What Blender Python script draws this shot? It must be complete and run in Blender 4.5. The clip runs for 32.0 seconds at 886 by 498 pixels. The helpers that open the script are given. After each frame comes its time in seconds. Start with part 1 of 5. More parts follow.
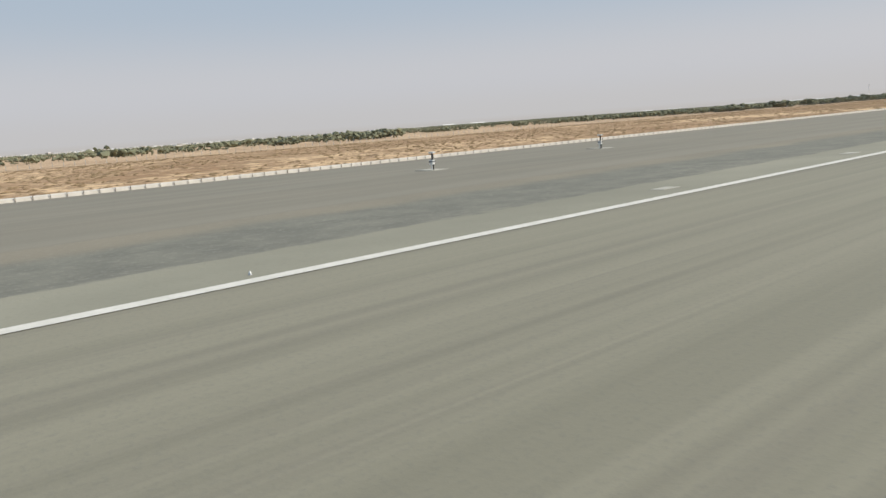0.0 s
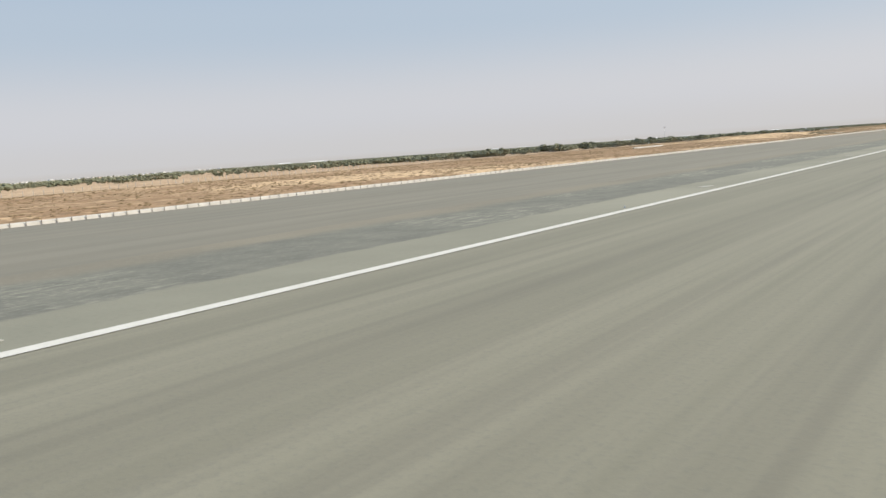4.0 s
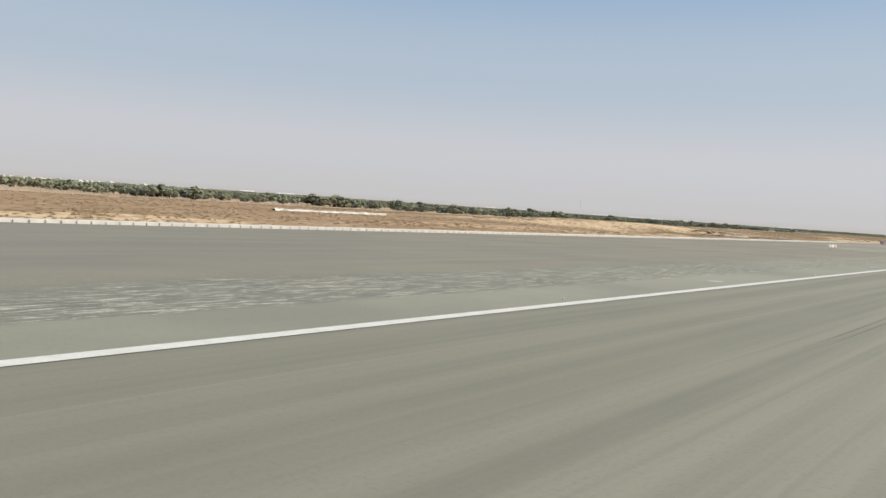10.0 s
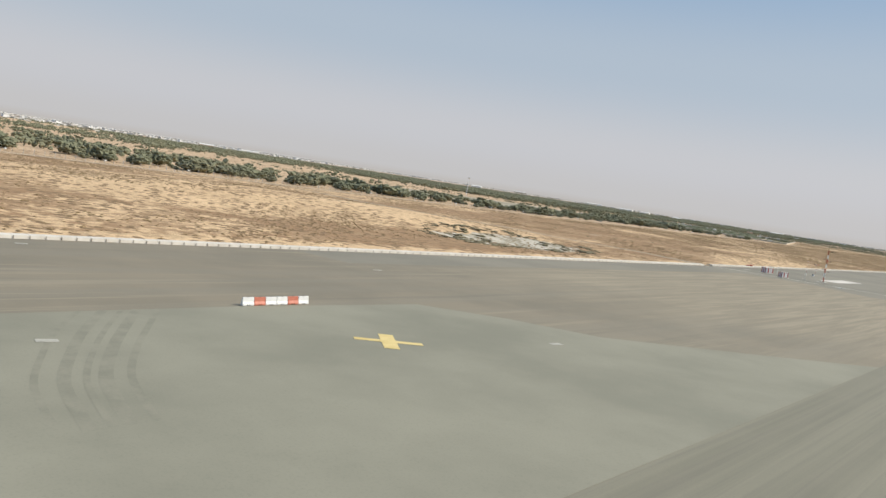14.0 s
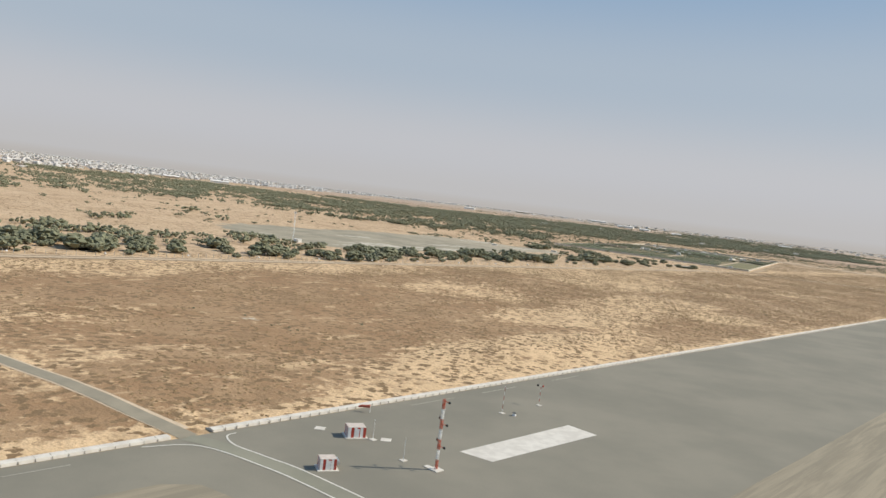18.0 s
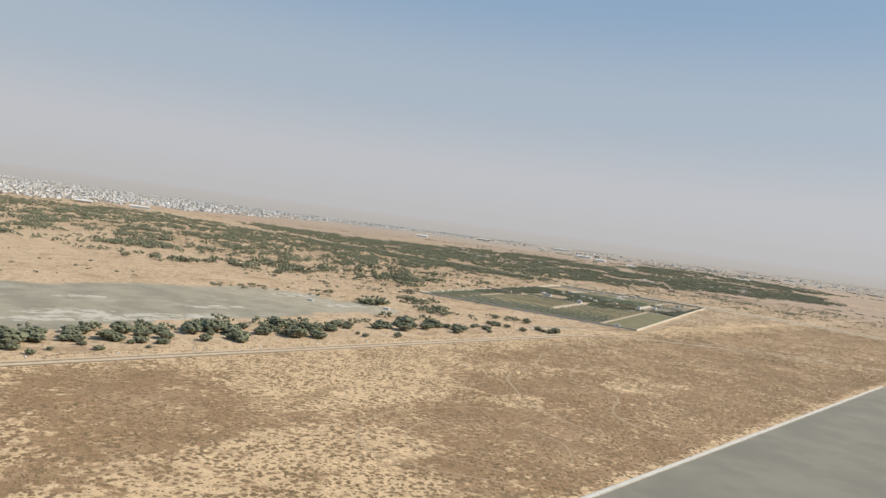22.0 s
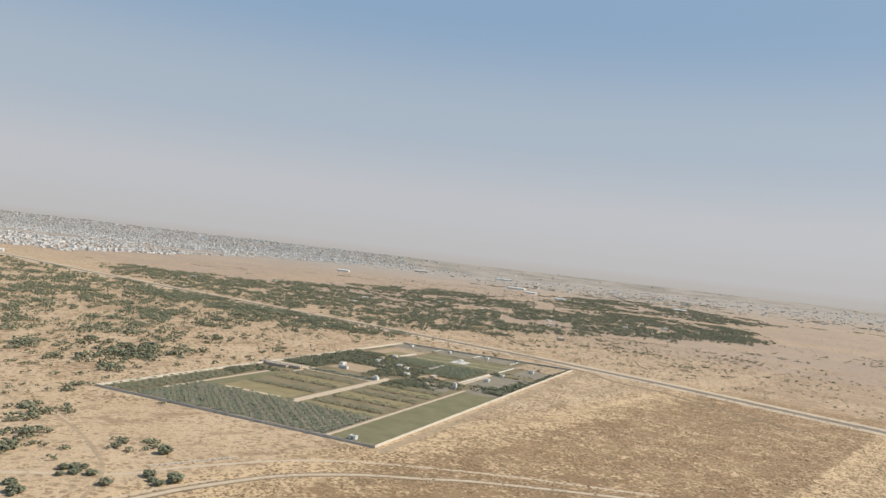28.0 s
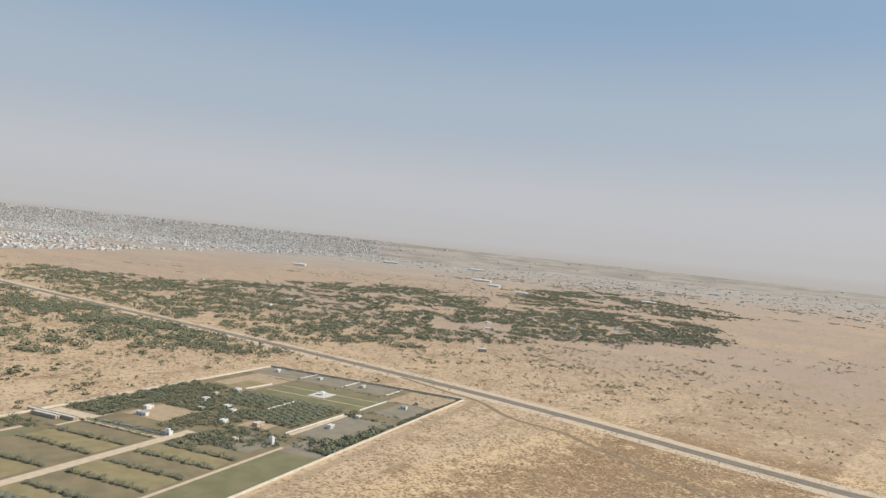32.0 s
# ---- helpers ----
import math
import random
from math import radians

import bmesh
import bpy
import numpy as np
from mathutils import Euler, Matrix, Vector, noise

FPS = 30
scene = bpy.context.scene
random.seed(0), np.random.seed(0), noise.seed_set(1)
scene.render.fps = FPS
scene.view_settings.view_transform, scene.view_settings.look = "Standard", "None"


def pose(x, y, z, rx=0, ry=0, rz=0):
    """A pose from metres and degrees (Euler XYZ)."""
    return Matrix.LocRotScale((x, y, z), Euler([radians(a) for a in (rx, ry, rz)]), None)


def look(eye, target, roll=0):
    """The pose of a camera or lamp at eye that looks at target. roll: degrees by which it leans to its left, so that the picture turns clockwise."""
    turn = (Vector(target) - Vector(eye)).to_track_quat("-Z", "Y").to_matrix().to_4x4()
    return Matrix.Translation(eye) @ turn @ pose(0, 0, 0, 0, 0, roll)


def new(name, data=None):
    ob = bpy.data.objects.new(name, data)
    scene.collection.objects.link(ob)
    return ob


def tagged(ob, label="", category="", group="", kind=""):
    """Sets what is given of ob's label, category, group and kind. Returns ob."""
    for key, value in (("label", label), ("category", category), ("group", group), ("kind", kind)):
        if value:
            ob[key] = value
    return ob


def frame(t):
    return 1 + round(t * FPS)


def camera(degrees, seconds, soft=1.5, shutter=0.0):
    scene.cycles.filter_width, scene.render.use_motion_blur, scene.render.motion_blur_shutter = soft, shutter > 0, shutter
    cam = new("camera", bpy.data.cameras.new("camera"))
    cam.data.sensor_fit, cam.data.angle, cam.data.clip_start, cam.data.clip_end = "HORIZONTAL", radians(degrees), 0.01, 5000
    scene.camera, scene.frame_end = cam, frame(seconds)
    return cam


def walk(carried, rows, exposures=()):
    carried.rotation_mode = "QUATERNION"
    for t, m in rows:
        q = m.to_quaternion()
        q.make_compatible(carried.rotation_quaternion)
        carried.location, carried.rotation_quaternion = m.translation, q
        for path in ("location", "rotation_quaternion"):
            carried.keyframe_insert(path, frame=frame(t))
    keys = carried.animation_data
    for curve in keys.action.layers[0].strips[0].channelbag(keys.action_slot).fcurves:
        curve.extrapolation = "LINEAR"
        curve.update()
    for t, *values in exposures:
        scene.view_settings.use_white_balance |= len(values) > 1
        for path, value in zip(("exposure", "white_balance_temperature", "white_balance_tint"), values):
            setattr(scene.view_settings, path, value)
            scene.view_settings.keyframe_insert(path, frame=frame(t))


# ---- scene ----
PATH = [  # seconds, x, y, z, yaw, pitch, roll
    (0.0, 0.32, 61.63, 3.79, 48.75, -9.11, -4.04),
    (0.5, 0.16, 73.35, 3.76, 45.17, -10.54, -3.11),
    (1.0, 0.15, 86.21, 3.75, 39.41, -9.36, -1.90),
    (1.5, 0.13, 99.82, 3.75, 34.49, -9.15, -1.62),
    (2.0, 0.10, 114.06, 3.78, 31.11, -8.35, -3.57),
    (2.5, 0.08, 128.85, 3.81, 34.70, -10.02, -3.44),
    (3.0, 0.10, 144.14, 3.81, 36.16, -9.34, -3.71),
    (3.5, 0.16, 159.94, 3.83, 37.73, -8.23, -3.89),
    (4.0, 0.25, 176.18, 3.85, 38.77, -7.10, -3.96),
    (4.5, 0.37, 192.79, 3.86, 39.33, -6.23, -3.93),
    (5.0, 0.50, 209.69, 3.88, 39.68, -5.84, -3.78),
    (5.5, 0.63, 226.78, 3.89, 40.14, -6.04, -3.50),
    (6.0, 0.73, 244.00, 3.92, 40.92, -6.92, -3.08),
    (6.5, 0.77, 261.27, 3.96, 41.95, -8.46, -2.51),
    (7.0, 0.73, 278.57, 3.99, 41.92, -8.93, -2.20),
    (7.5, 0.64, 295.98, 4.01, 41.73, -8.96, -1.62),
    (8.0, 0.51, 313.52, 4.03, 41.47, -7.29, -1.06),
    (8.5, 0.34, 331.18, 4.05, 41.24, -6.40, -0.06),
    (9.0, 0.14, 348.99, 4.01, 40.85, -5.61, 0.74),
    (9.5, -0.11, 367.13, 3.97, 40.62, -3.84, 1.95),
    (10.0, -0.41, 385.61, 3.98, 39.87, -3.28, 3.90),
    (10.5, -0.73, 404.31, 4.04, 39.09, -2.16, 4.91),
    (11.0, -0.97, 423.13, 4.25, 39.11, -0.81, 5.79),
    (11.5, -1.12, 441.89, 4.64, 39.91, -0.46, 5.93),
    (12.0, -1.17, 460.40, 5.31, 40.08, -1.30, 7.21),
    (12.5, -1.14, 478.54, 6.24, 39.91, -1.39, 8.18),
    (13.0, -1.08, 496.23, 7.49, 39.34, -3.45, 9.66),
    (13.5, -0.92, 513.62, 8.97, 39.01, -6.23, 9.23),
    (14.0, -0.64, 530.74, 10.70, 39.90, -5.12, 8.91),
    (14.5, -0.45, 547.33, 12.50, 41.05, -3.69, 8.26),
    (15.0, -0.16, 563.98, 14.49, 41.13, -2.62, 7.64),
    (15.5, 0.20, 580.87, 16.66, 41.23, -1.92, 7.12),
    (16.0, 0.64, 598.05, 19.00, 41.75, -1.61, 6.77),
    (16.5, 1.14, 615.56, 21.43, 42.35, -1.76, 6.71),
    (17.0, 1.70, 633.36, 23.94, 41.74, -2.44, 6.97),
    (17.5, 2.25, 651.28, 26.50, 41.57, -3.95, 6.88),
    (18.0, 2.78, 669.22, 29.20, 41.51, -3.76, 6.87),
    (18.5, 3.25, 687.09, 31.95, 41.49, -3.36, 6.64),
    (19.0, 3.70, 704.98, 34.73, 38.63, -2.28, 6.78),
    (19.5, 4.10, 722.95, 37.76, 37.44, -1.95, 6.98),
    (20.0, 4.45, 741.12, 40.87, 38.58, -2.39, 7.04),
    (20.5, 4.70, 759.59, 44.01, 39.04, -2.47, 7.28),
    (21.0, 4.82, 778.36, 47.13, 39.31, -2.12, 7.60),
    (21.5, 4.79, 797.29, 50.52, 39.58, -1.58, 7.72),
    (22.0, 4.61, 816.50, 53.73, 40.16, -1.78, 7.48),
    (22.5, 4.25, 835.89, 56.84, 40.28, -1.96, 7.42),
    (23.0, 3.75, 855.32, 59.64, 40.01, -1.76, 7.25),
    (23.5, 3.14, 874.70, 61.82, 39.78, -1.34, 6.83),
    (24.0, 2.48, 894.04, 63.99, 39.72, -1.11, 6.24),
    (24.5, 1.84, 913.33, 66.33, 39.52, -1.09, 6.25),
    (25.0, 1.28, 932.46, 68.89, 38.93, -1.33, 6.35),
    (25.5, 0.82, 951.34, 71.66, 38.36, -1.20, 6.64),
    (26.0, 0.49, 969.97, 74.57, 38.45, -0.92, 6.77),
    (26.5, 0.23, 988.42, 77.53, 38.55, -0.51, 6.77),
    (27.0, 0.01, 1006.75, 80.48, 38.37, -0.03, 6.66),
    (27.5, -0.18, 1025.01, 83.37, 37.97, 0.40, 6.47),
    (28.0, -0.38, 1043.30, 86.21, 37.80, 0.61, 6.21),
    (28.5, -0.60, 1061.67, 89.12, 37.47, 1.05, 6.20),
    (29.0, -0.85, 1080.22, 92.24, 37.13, 1.62, 6.44),
    (29.5, -1.12, 1098.81, 95.39, 36.82, 1.88, 6.43),
    (30.0, -1.42, 1117.35, 98.42, 36.53, 1.44, 6.32),
    (30.5, -1.73, 1135.81, 101.32, 36.37, 0.76, 5.94),
    (31.0, -2.04, 1154.29, 104.11, 36.27, 1.02, 5.67),
    (31.5, -2.33, 1172.83, 106.84, 36.32, 1.21, 5.52),
    (32.0, -2.63, 1191.43, 109.53, 36.84, -0.24, 5.50),
]


def aim(x, y, z, yaw, pitch, roll):
    a, b = radians(yaw), radians(pitch)
    ahead = (-math.sin(a) * math.cos(b), math.cos(a) * math.cos(b), math.sin(b))
    return look((x, y, z), (x + ahead[0], y + ahead[1], z + ahead[2]), roll)


cam = camera(60.0, 32.0)
walk(cam, [(t, aim(*r)) for t, *r in PATH], ((0, 0.1), (0.7, 0.25), (3, 0.27), (6, 0.21), (9, 0.18), (12, 0.14), (14, 0.12), (18, 0.02), (24, 0.0), (32, 0.0)))

# ---- light ----
SUN_EL, SUN_AZ = radians(41), math.atan2(0.62, 0.786)
world = bpy.data.worlds.new("sky")
scene.world = world
world.use_nodes = True
wn, wl = world.node_tree.nodes, world.node_tree.links
wn.clear()
sky = wn.new("ShaderNodeTexSky")
sky.sky_type, sky.sun_disc = "NISHITA", False
sky.sun_elevation, sky.sun_rotation = SUN_EL, SUN_AZ
sky.air_density, sky.dust_density, sky.ozone_density = 1.2, 4.0, 1.0
coord = wn.new("ShaderNodeTexCoord")
split = wn.new("ShaderNodeSeparateXYZ")
wl.new(coord.outputs["Generated"], split.inputs[0])
haze = wn.new("ShaderNodeValToRGB")  # dust haze by elevation
haze.color_ramp.interpolation = "EASE"
for i, (pos, col) in enumerate(((0.0, (0.33, 0.28, 0.23)), (0.485, (0.45, 0.40, 0.35)), (0.499, (0.53, 0.505, 0.485)), (0.504, (0.56, 0.552, 0.558)),
                                (0.53, (0.56, 0.568, 0.602)), (0.585, (0.42, 0.495, 0.585)), (0.655, (0.27, 0.40, 0.57)), (0.8, (0.17, 0.31, 0.53)))):
    el = haze.color_ramp.elements[i] if i < 2 else haze.color_ramp.elements.new(pos)
    el.position, el.color = pos, (*col, 1)
remap = wn.new("ShaderNodeMath")
remap.operation = "MULTIPLY_ADD"
remap.inputs[1].default_value, remap.inputs[2].default_value = 0.5, 0.5
wl.new(split.outputs["Z"], remap.inputs[0])
wl.new(remap.outputs[0], haze.inputs[0])
bg_sky, bg_haze, mixw, outw = (wn.new("ShaderNodeBackground"), wn.new("ShaderNodeBackground"), wn.new("ShaderNodeMixShader"),
                               wn.new("ShaderNodeOutputWorld"))
wl.new(sky.outputs[0], bg_sky.inputs[0])
bg_sky.inputs[1].default_value = 0.08
wl.new(haze.outputs[0], bg_haze.inputs[0])
bg_haze.inputs[1].default_value = 1.0
mixw.inputs[0].default_value = 0.9
wl.new(bg_sky.outputs[0], mixw.inputs[1])
wl.new(bg_haze.outputs[0], mixw.inputs[2])
wl.new(mixw.outputs[0], outw.inputs[0])

sun = new("sun", bpy.data.lights.new("sun", "SUN"))
sun.data.energy, sun.data.angle, sun.data.color = 4.7, radians(0.6), (1.0, 0.94, 0.82)
sun.matrix_world = look((0, 0, 0), (-math.sin(SUN_AZ) * math.cos(SUN_EL), -math.cos(SUN_AZ) * math.cos(SUN_EL), -math.sin(SUN_EL)))
scene.view_settings.exposure = 0.0

# ---- materials ----
PLAN = 0.565  # metres to one unit of the plan, in which the places below are given


def material(name, build, rough=0.9, metal=0.0, sheer=0.0):
    m = bpy.data.materials.new(name)
    m.use_nodes = True
    nt = m.node_tree
    bsdf = nt.nodes["Principled BSDF"]
    bsdf.inputs["Roughness"].default_value, bsdf.inputs["Metallic"].default_value = rough, metal
    bsdf.inputs["Specular IOR Level"].default_value = 0.25
    col = build(Nodes(nt, bsdf))
    if col is not None:
        nt.links.new(col, bsdf.inputs["Base Color"])
    if sheer:  # leaves let some light through
        thin, blend = nt.nodes.new("ShaderNodeBsdfTranslucent"), nt.nodes.new("ShaderNodeMixShader")
        nt.links.new(col, thin.inputs["Color"])
        blend.inputs[0].default_value = sheer
        nt.links.new(bsdf.outputs[0], blend.inputs[1])
        nt.links.new(thin.outputs[0], blend.inputs[2])
        nt.links.new(blend.outputs[0], nt.nodes["Material Output"].inputs["Surface"])
    return m


class Nodes:
    """Short names for the shader nodes that the materials use."""

    def __init__(self, nt, bsdf):
        self.nt, self.bsdf = nt, bsdf
        geo = nt.nodes.new("ShaderNodeNewGeometry")
        unit = nt.nodes.new("ShaderNodeVectorMath")
        unit.operation = "SCALE"
        unit.inputs["Scale"].default_value = 1 / PLAN
        nt.links.new(geo.outputs["Position"], unit.inputs[0])
        self.pos, self.island = unit.outputs[0], geo.outputs["Random Per Island"]

    def put(self, node, key, val):
        if hasattr(val, "is_linked"):
            self.nt.links.new(val, node.inputs[key])
        else:
            node.inputs[key].default_value = val

    def stretch(self, sx, sy, sz=1.0, turn=0.0):
        n = self.nt.nodes.new("ShaderNodeMapping")
        self.put(n, 0, self.pos)
        n.inputs["Scale"].default_value = (sx, sy, sz)
        n.inputs["Rotation"].default_value = (0, 0, turn)
        return n.outputs[0]

    def noise(self, scale, detail=3.0, rough=0.55, vec=None, twist=0.0):
        n = self.nt.nodes.new("ShaderNodeTexNoise")
        self.put(n, "Vector", self.pos if vec is None else vec)
        n.inputs["Scale"].default_value, n.inputs["Detail"].default_value = scale, detail
        n.inputs["Roughness"].default_value, n.inputs["Distortion"].default_value = rough, twist
        return n.outputs["Fac"]

    def voronoi(self, scale, vec=None):
        n = self.nt.nodes.new("ShaderNodeTexVoronoi")
        self.put(n, "Vector", self.pos if vec is None else vec)
        n.inputs["Scale"].default_value = scale
        return n.outputs["Distance"]

    def step(self, val, lo, hi, a=0.0, b=1.0):
        n = self.nt.nodes.new("ShaderNodeMapRange")
        n.interpolation_type = "SMOOTHSTEP"
        self.put(n, 0, val)
        n.inputs[1].default_value, n.inputs[2].default_value, n.inputs[3].default_value, n.inputs[4].default_value = lo, hi, a, b
        return n.outputs[0]

    def math(self, op, a, b=0.0):
        n = self.nt.nodes.new("ShaderNodeMath")
        n.operation = op
        self.put(n, 0, a)
        self.put(n, 1, b)
        return n.outputs[0]

    def mix(self, fac, a, b):
        n = self.nt.nodes.new("ShaderNodeMix")
        n.data_type = "RGBA"
        self.put(n, 0, fac)
        for key, v in ((6, a), (7, b)):
            self.put(n, key, (*v, 1) if isinstance(v, tuple) else v)
        return n.outputs[2]

    def attr(self, name):
        n = self.nt.nodes.new("ShaderNodeAttribute")
        n.attribute_name = name
        return n.outputs["Fac"]

    def bump(self, height, strength, dist):
        n = self.nt.nodes.new("ShaderNodeBump")
        n.inputs["Strength"].default_value, n.inputs["Distance"].default_value = strength, dist * PLAN
        self.put(n, "Height", height)
        self.nt.links.new(n.outputs[0], self.bsdf.inputs["Normal"])


def m_ground(k):
    big, mid, fine, tiny = k.noise(0.013, 4), k.noise(0.05, 5, 0.62), k.noise(0.22, 4, 0.65), k.noise(0.9, 3, 0.7)
    s = k.math("ADD", k.attr("sand"), k.math("MULTIPLY", k.math("SUBTRACT", big, 0.5), 0.7))
    s = k.math("ADD", s, k.math("MULTIPLY", k.math("SUBTRACT", mid, 0.5), 1.5))
    s = k.math("ADD", s, k.math("MULTIPLY", k.math("SUBTRACT", fine, 0.5), 2.2))
    earth = k.mix(k.step(k.noise(0.028, 4, 0.6, None, 0.8), 0.35, 0.65), (0.295, 0.178, 0.092), (0.368, 0.24, 0.132))
    base = k.mix(k.step(s, 0.22, 0.64), earth, k.mix(k.step(mid, 0.35, 0.62), (0.61, 0.425, 0.245), (0.68, 0.478, 0.278)))
    base = k.mix(k.step(k.attr("pink"), 0.2, 0.8, 0.0, 0.6), base, k.mix(k.step(big, 0.35, 0.65), (0.49, 0.352, 0.232), (0.575, 0.425, 0.29)))
    base = k.mix(k.step(tiny, 0.44, 0.68, 0.0, 0.55), base, (0.315, 0.2, 0.11))
    wisps = k.noise(0.16, 4, 0.65, k.stretch(1.0, 0.4, 1.0, 0.5), 0.8)
    base = k.mix(k.step(k.math("MULTIPLY", k.step(wisps, 0.57, 0.65), k.step(mid, 0.4, 0.54)), 0, 1, 0, 0.8), base, (0.57, 0.4, 0.23))
    sep = k.nt.nodes.new("ShaderNodeSeparateXYZ")
    k.put(sep, 0, k.pos)
    bent = k.nt.nodes.new("ShaderNodeVectorMath")
    warp = k.nt.nodes.new("ShaderNodeTexNoise")
    k.put(warp, "Vector", k.pos)
    warp.inputs["Scale"].default_value = 0.5
    bent.operation = "MULTIPLY_ADD"
    k.put(bent, 0, warp.outputs["Color"])
    bent.inputs[1].default_value = (3.2, 3.2, 0.0)
    k.put(bent, 2, k.pos)
    tufts = k.math("MULTIPLY", k.step(k.voronoi(0.34, bent.outputs[0]), 0.445, 0.365), k.step(k.noise(0.06, 4, 0.6), 0.36, 0.52))
    base = k.mix(k.math("MULTIPLY", k.math("MULTIPLY", tufts, k.step(k.attr("sand"), 1.15, 1.55, 1.0, 0.15)), k.step(k.attr("pink"), 0.2, 0.9, 1.0, 0.35)), base, (0.205, 0.132, 0.068))
    clump = k.math("MULTIPLY", k.step(k.voronoi(0.15, bent.outputs[0]), 0.4, 0.28), k.step(k.noise(0.018, 4, 0.6), 0.42, 0.56))
    base = k.mix(k.math("MULTIPLY", clump, k.step(sep.outputs["Y"], 1500, 2300, 0.25, 0.8)), base, (0.265, 0.18, 0.1))
    low = k.math("MULTIPLY", k.step(k.voronoi(0.11, bent.outputs[0]), 0.36, 0.16), k.step(k.noise(0.011, 3), 0.4, 0.56))
    base = k.mix(k.math("MULTIPLY", low, k.step(k.attr("pink"), 0.3, 0.9, 0.0, 0.65)), base, (0.23, 0.175, 0.1))
    dark = k.noise(0.03, 4, 0.65, k.stretch(1.0, 0.6, 1.0, -0.4), 1.0)
    base = k.mix(k.step(dark, 0.55, 0.66, 0, 0.55), base, (0.255, 0.162, 0.086))
    gravel = k.noise(0.004, 5, 0.6, k.stretch(0.6, 1.0, 1.0, 0.7), 0.6)
    base = k.mix(k.math("MULTIPLY", k.step(sep.outputs["Y"], 2990, 3700), k.step(gravel, 0.35, 0.62, 0.45, 0.9)), base, (0.375, 0.275, 0.2))
    away = k.math("ADD", k.math("MULTIPLY", sep.outputs["X"], -0.63), k.math("MULTIPLY", sep.outputs["Y"], 0.775))
    lie = k.nt.nodes.new("ShaderNodeCombineXYZ")
    k.put(lie, 0, k.math("ADD", k.math("MULTIPLY", sep.outputs["X"], 0.12), k.math("MULTIPLY", sep.outputs["Y"], 0.1)))
    k.put(lie, 1, away)
    bands = k.noise(0.011, 5, 0.68, lie.outputs[0], 0.4)
    # distance haze painted into the base colour: greyer far out, with darker bands
    base = k.mix(k.step(away, 4600, 8800, 0.0, 0.85), base, k.mix(k.step(bands, 0.36, 0.62), (0.27, 0.245, 0.205), (0.43, 0.37, 0.31)))
    pan = k.mix(k.step(k.noise(0.03, 4, 0.6), 0.35, 0.65), (0.268, 0.236, 0.172), (0.35, 0.304, 0.22))
    pan = k.mix(k.step(k.noise(0.045, 5, 0.65, k.stretch(1.0, 0.45)), 0.54, 0.66, 0, 0.6), pan, (0.44, 0.385, 0.285))
    pan = k.mix(k.step(k.math("ADD", sep.outputs["Y"], k.math("MULTIPLY", big, 160.0)), 1930, 2060, 0, 0.8), pan, k.mix(k.step(k.noise(0.07, 4, 0.6), 0.4, 0.6), (0.36, 0.298, 0.21), (0.45, 0.385, 0.285)))
    base = k.mix(k.step(k.math("ADD", k.attr("pan"), k.math("MULTIPLY", k.math("SUBTRACT", mid, 0.5), 1.6)), 0.4, 0.66), base, pan)
    crust = k.mix(k.step(k.noise(0.085, 5, 0.65), 0.42, 0.55), (0.31, 0.268, 0.192), (0.52, 0.465, 0.37))
    base = k.mix(k.step(k.math("ADD", k.attr("salt"), k.math("MULTIPLY", k.math("SUBTRACT", mid, 0.5), 2.2)), 0.42, 0.56), base, crust)
    k.bump(k.math("ADD", fine, k.math("MULTIPLY", tiny, 0.4)), 0.6, 1.2)
    return base


def m_runway(k):
    lane = k.noise(1.0, 4, 0.6, k.stretch(0.45, 0.004))
    lane2 = k.noise(1.0, 3, 0.6, k.stretch(1.4, 0.02))
    grit, blot = k.noise(7.0, 2, 0.7), k.noise(0.07, 4, 0.6)
    c = k.mix(k.step(lane, 0.3, 0.7), (0.186, 0.173, 0.125), (0.247, 0.228, 0.166))
    c = k.mix(k.step(lane2, 0.42, 0.75, 0, 0.5), c, (0.152, 0.138, 0.106))
    c = k.mix(k.step(blot, 0.35, 0.7, 0, 0.3), c, (0.234, 0.212, 0.156))
    c = k.mix(k.step(grit, 0.45, 0.8, 0, 0.25), c, (0.13, 0.125, 0.11))
    k.bump(grit, 0.25, 0.02)
    return c


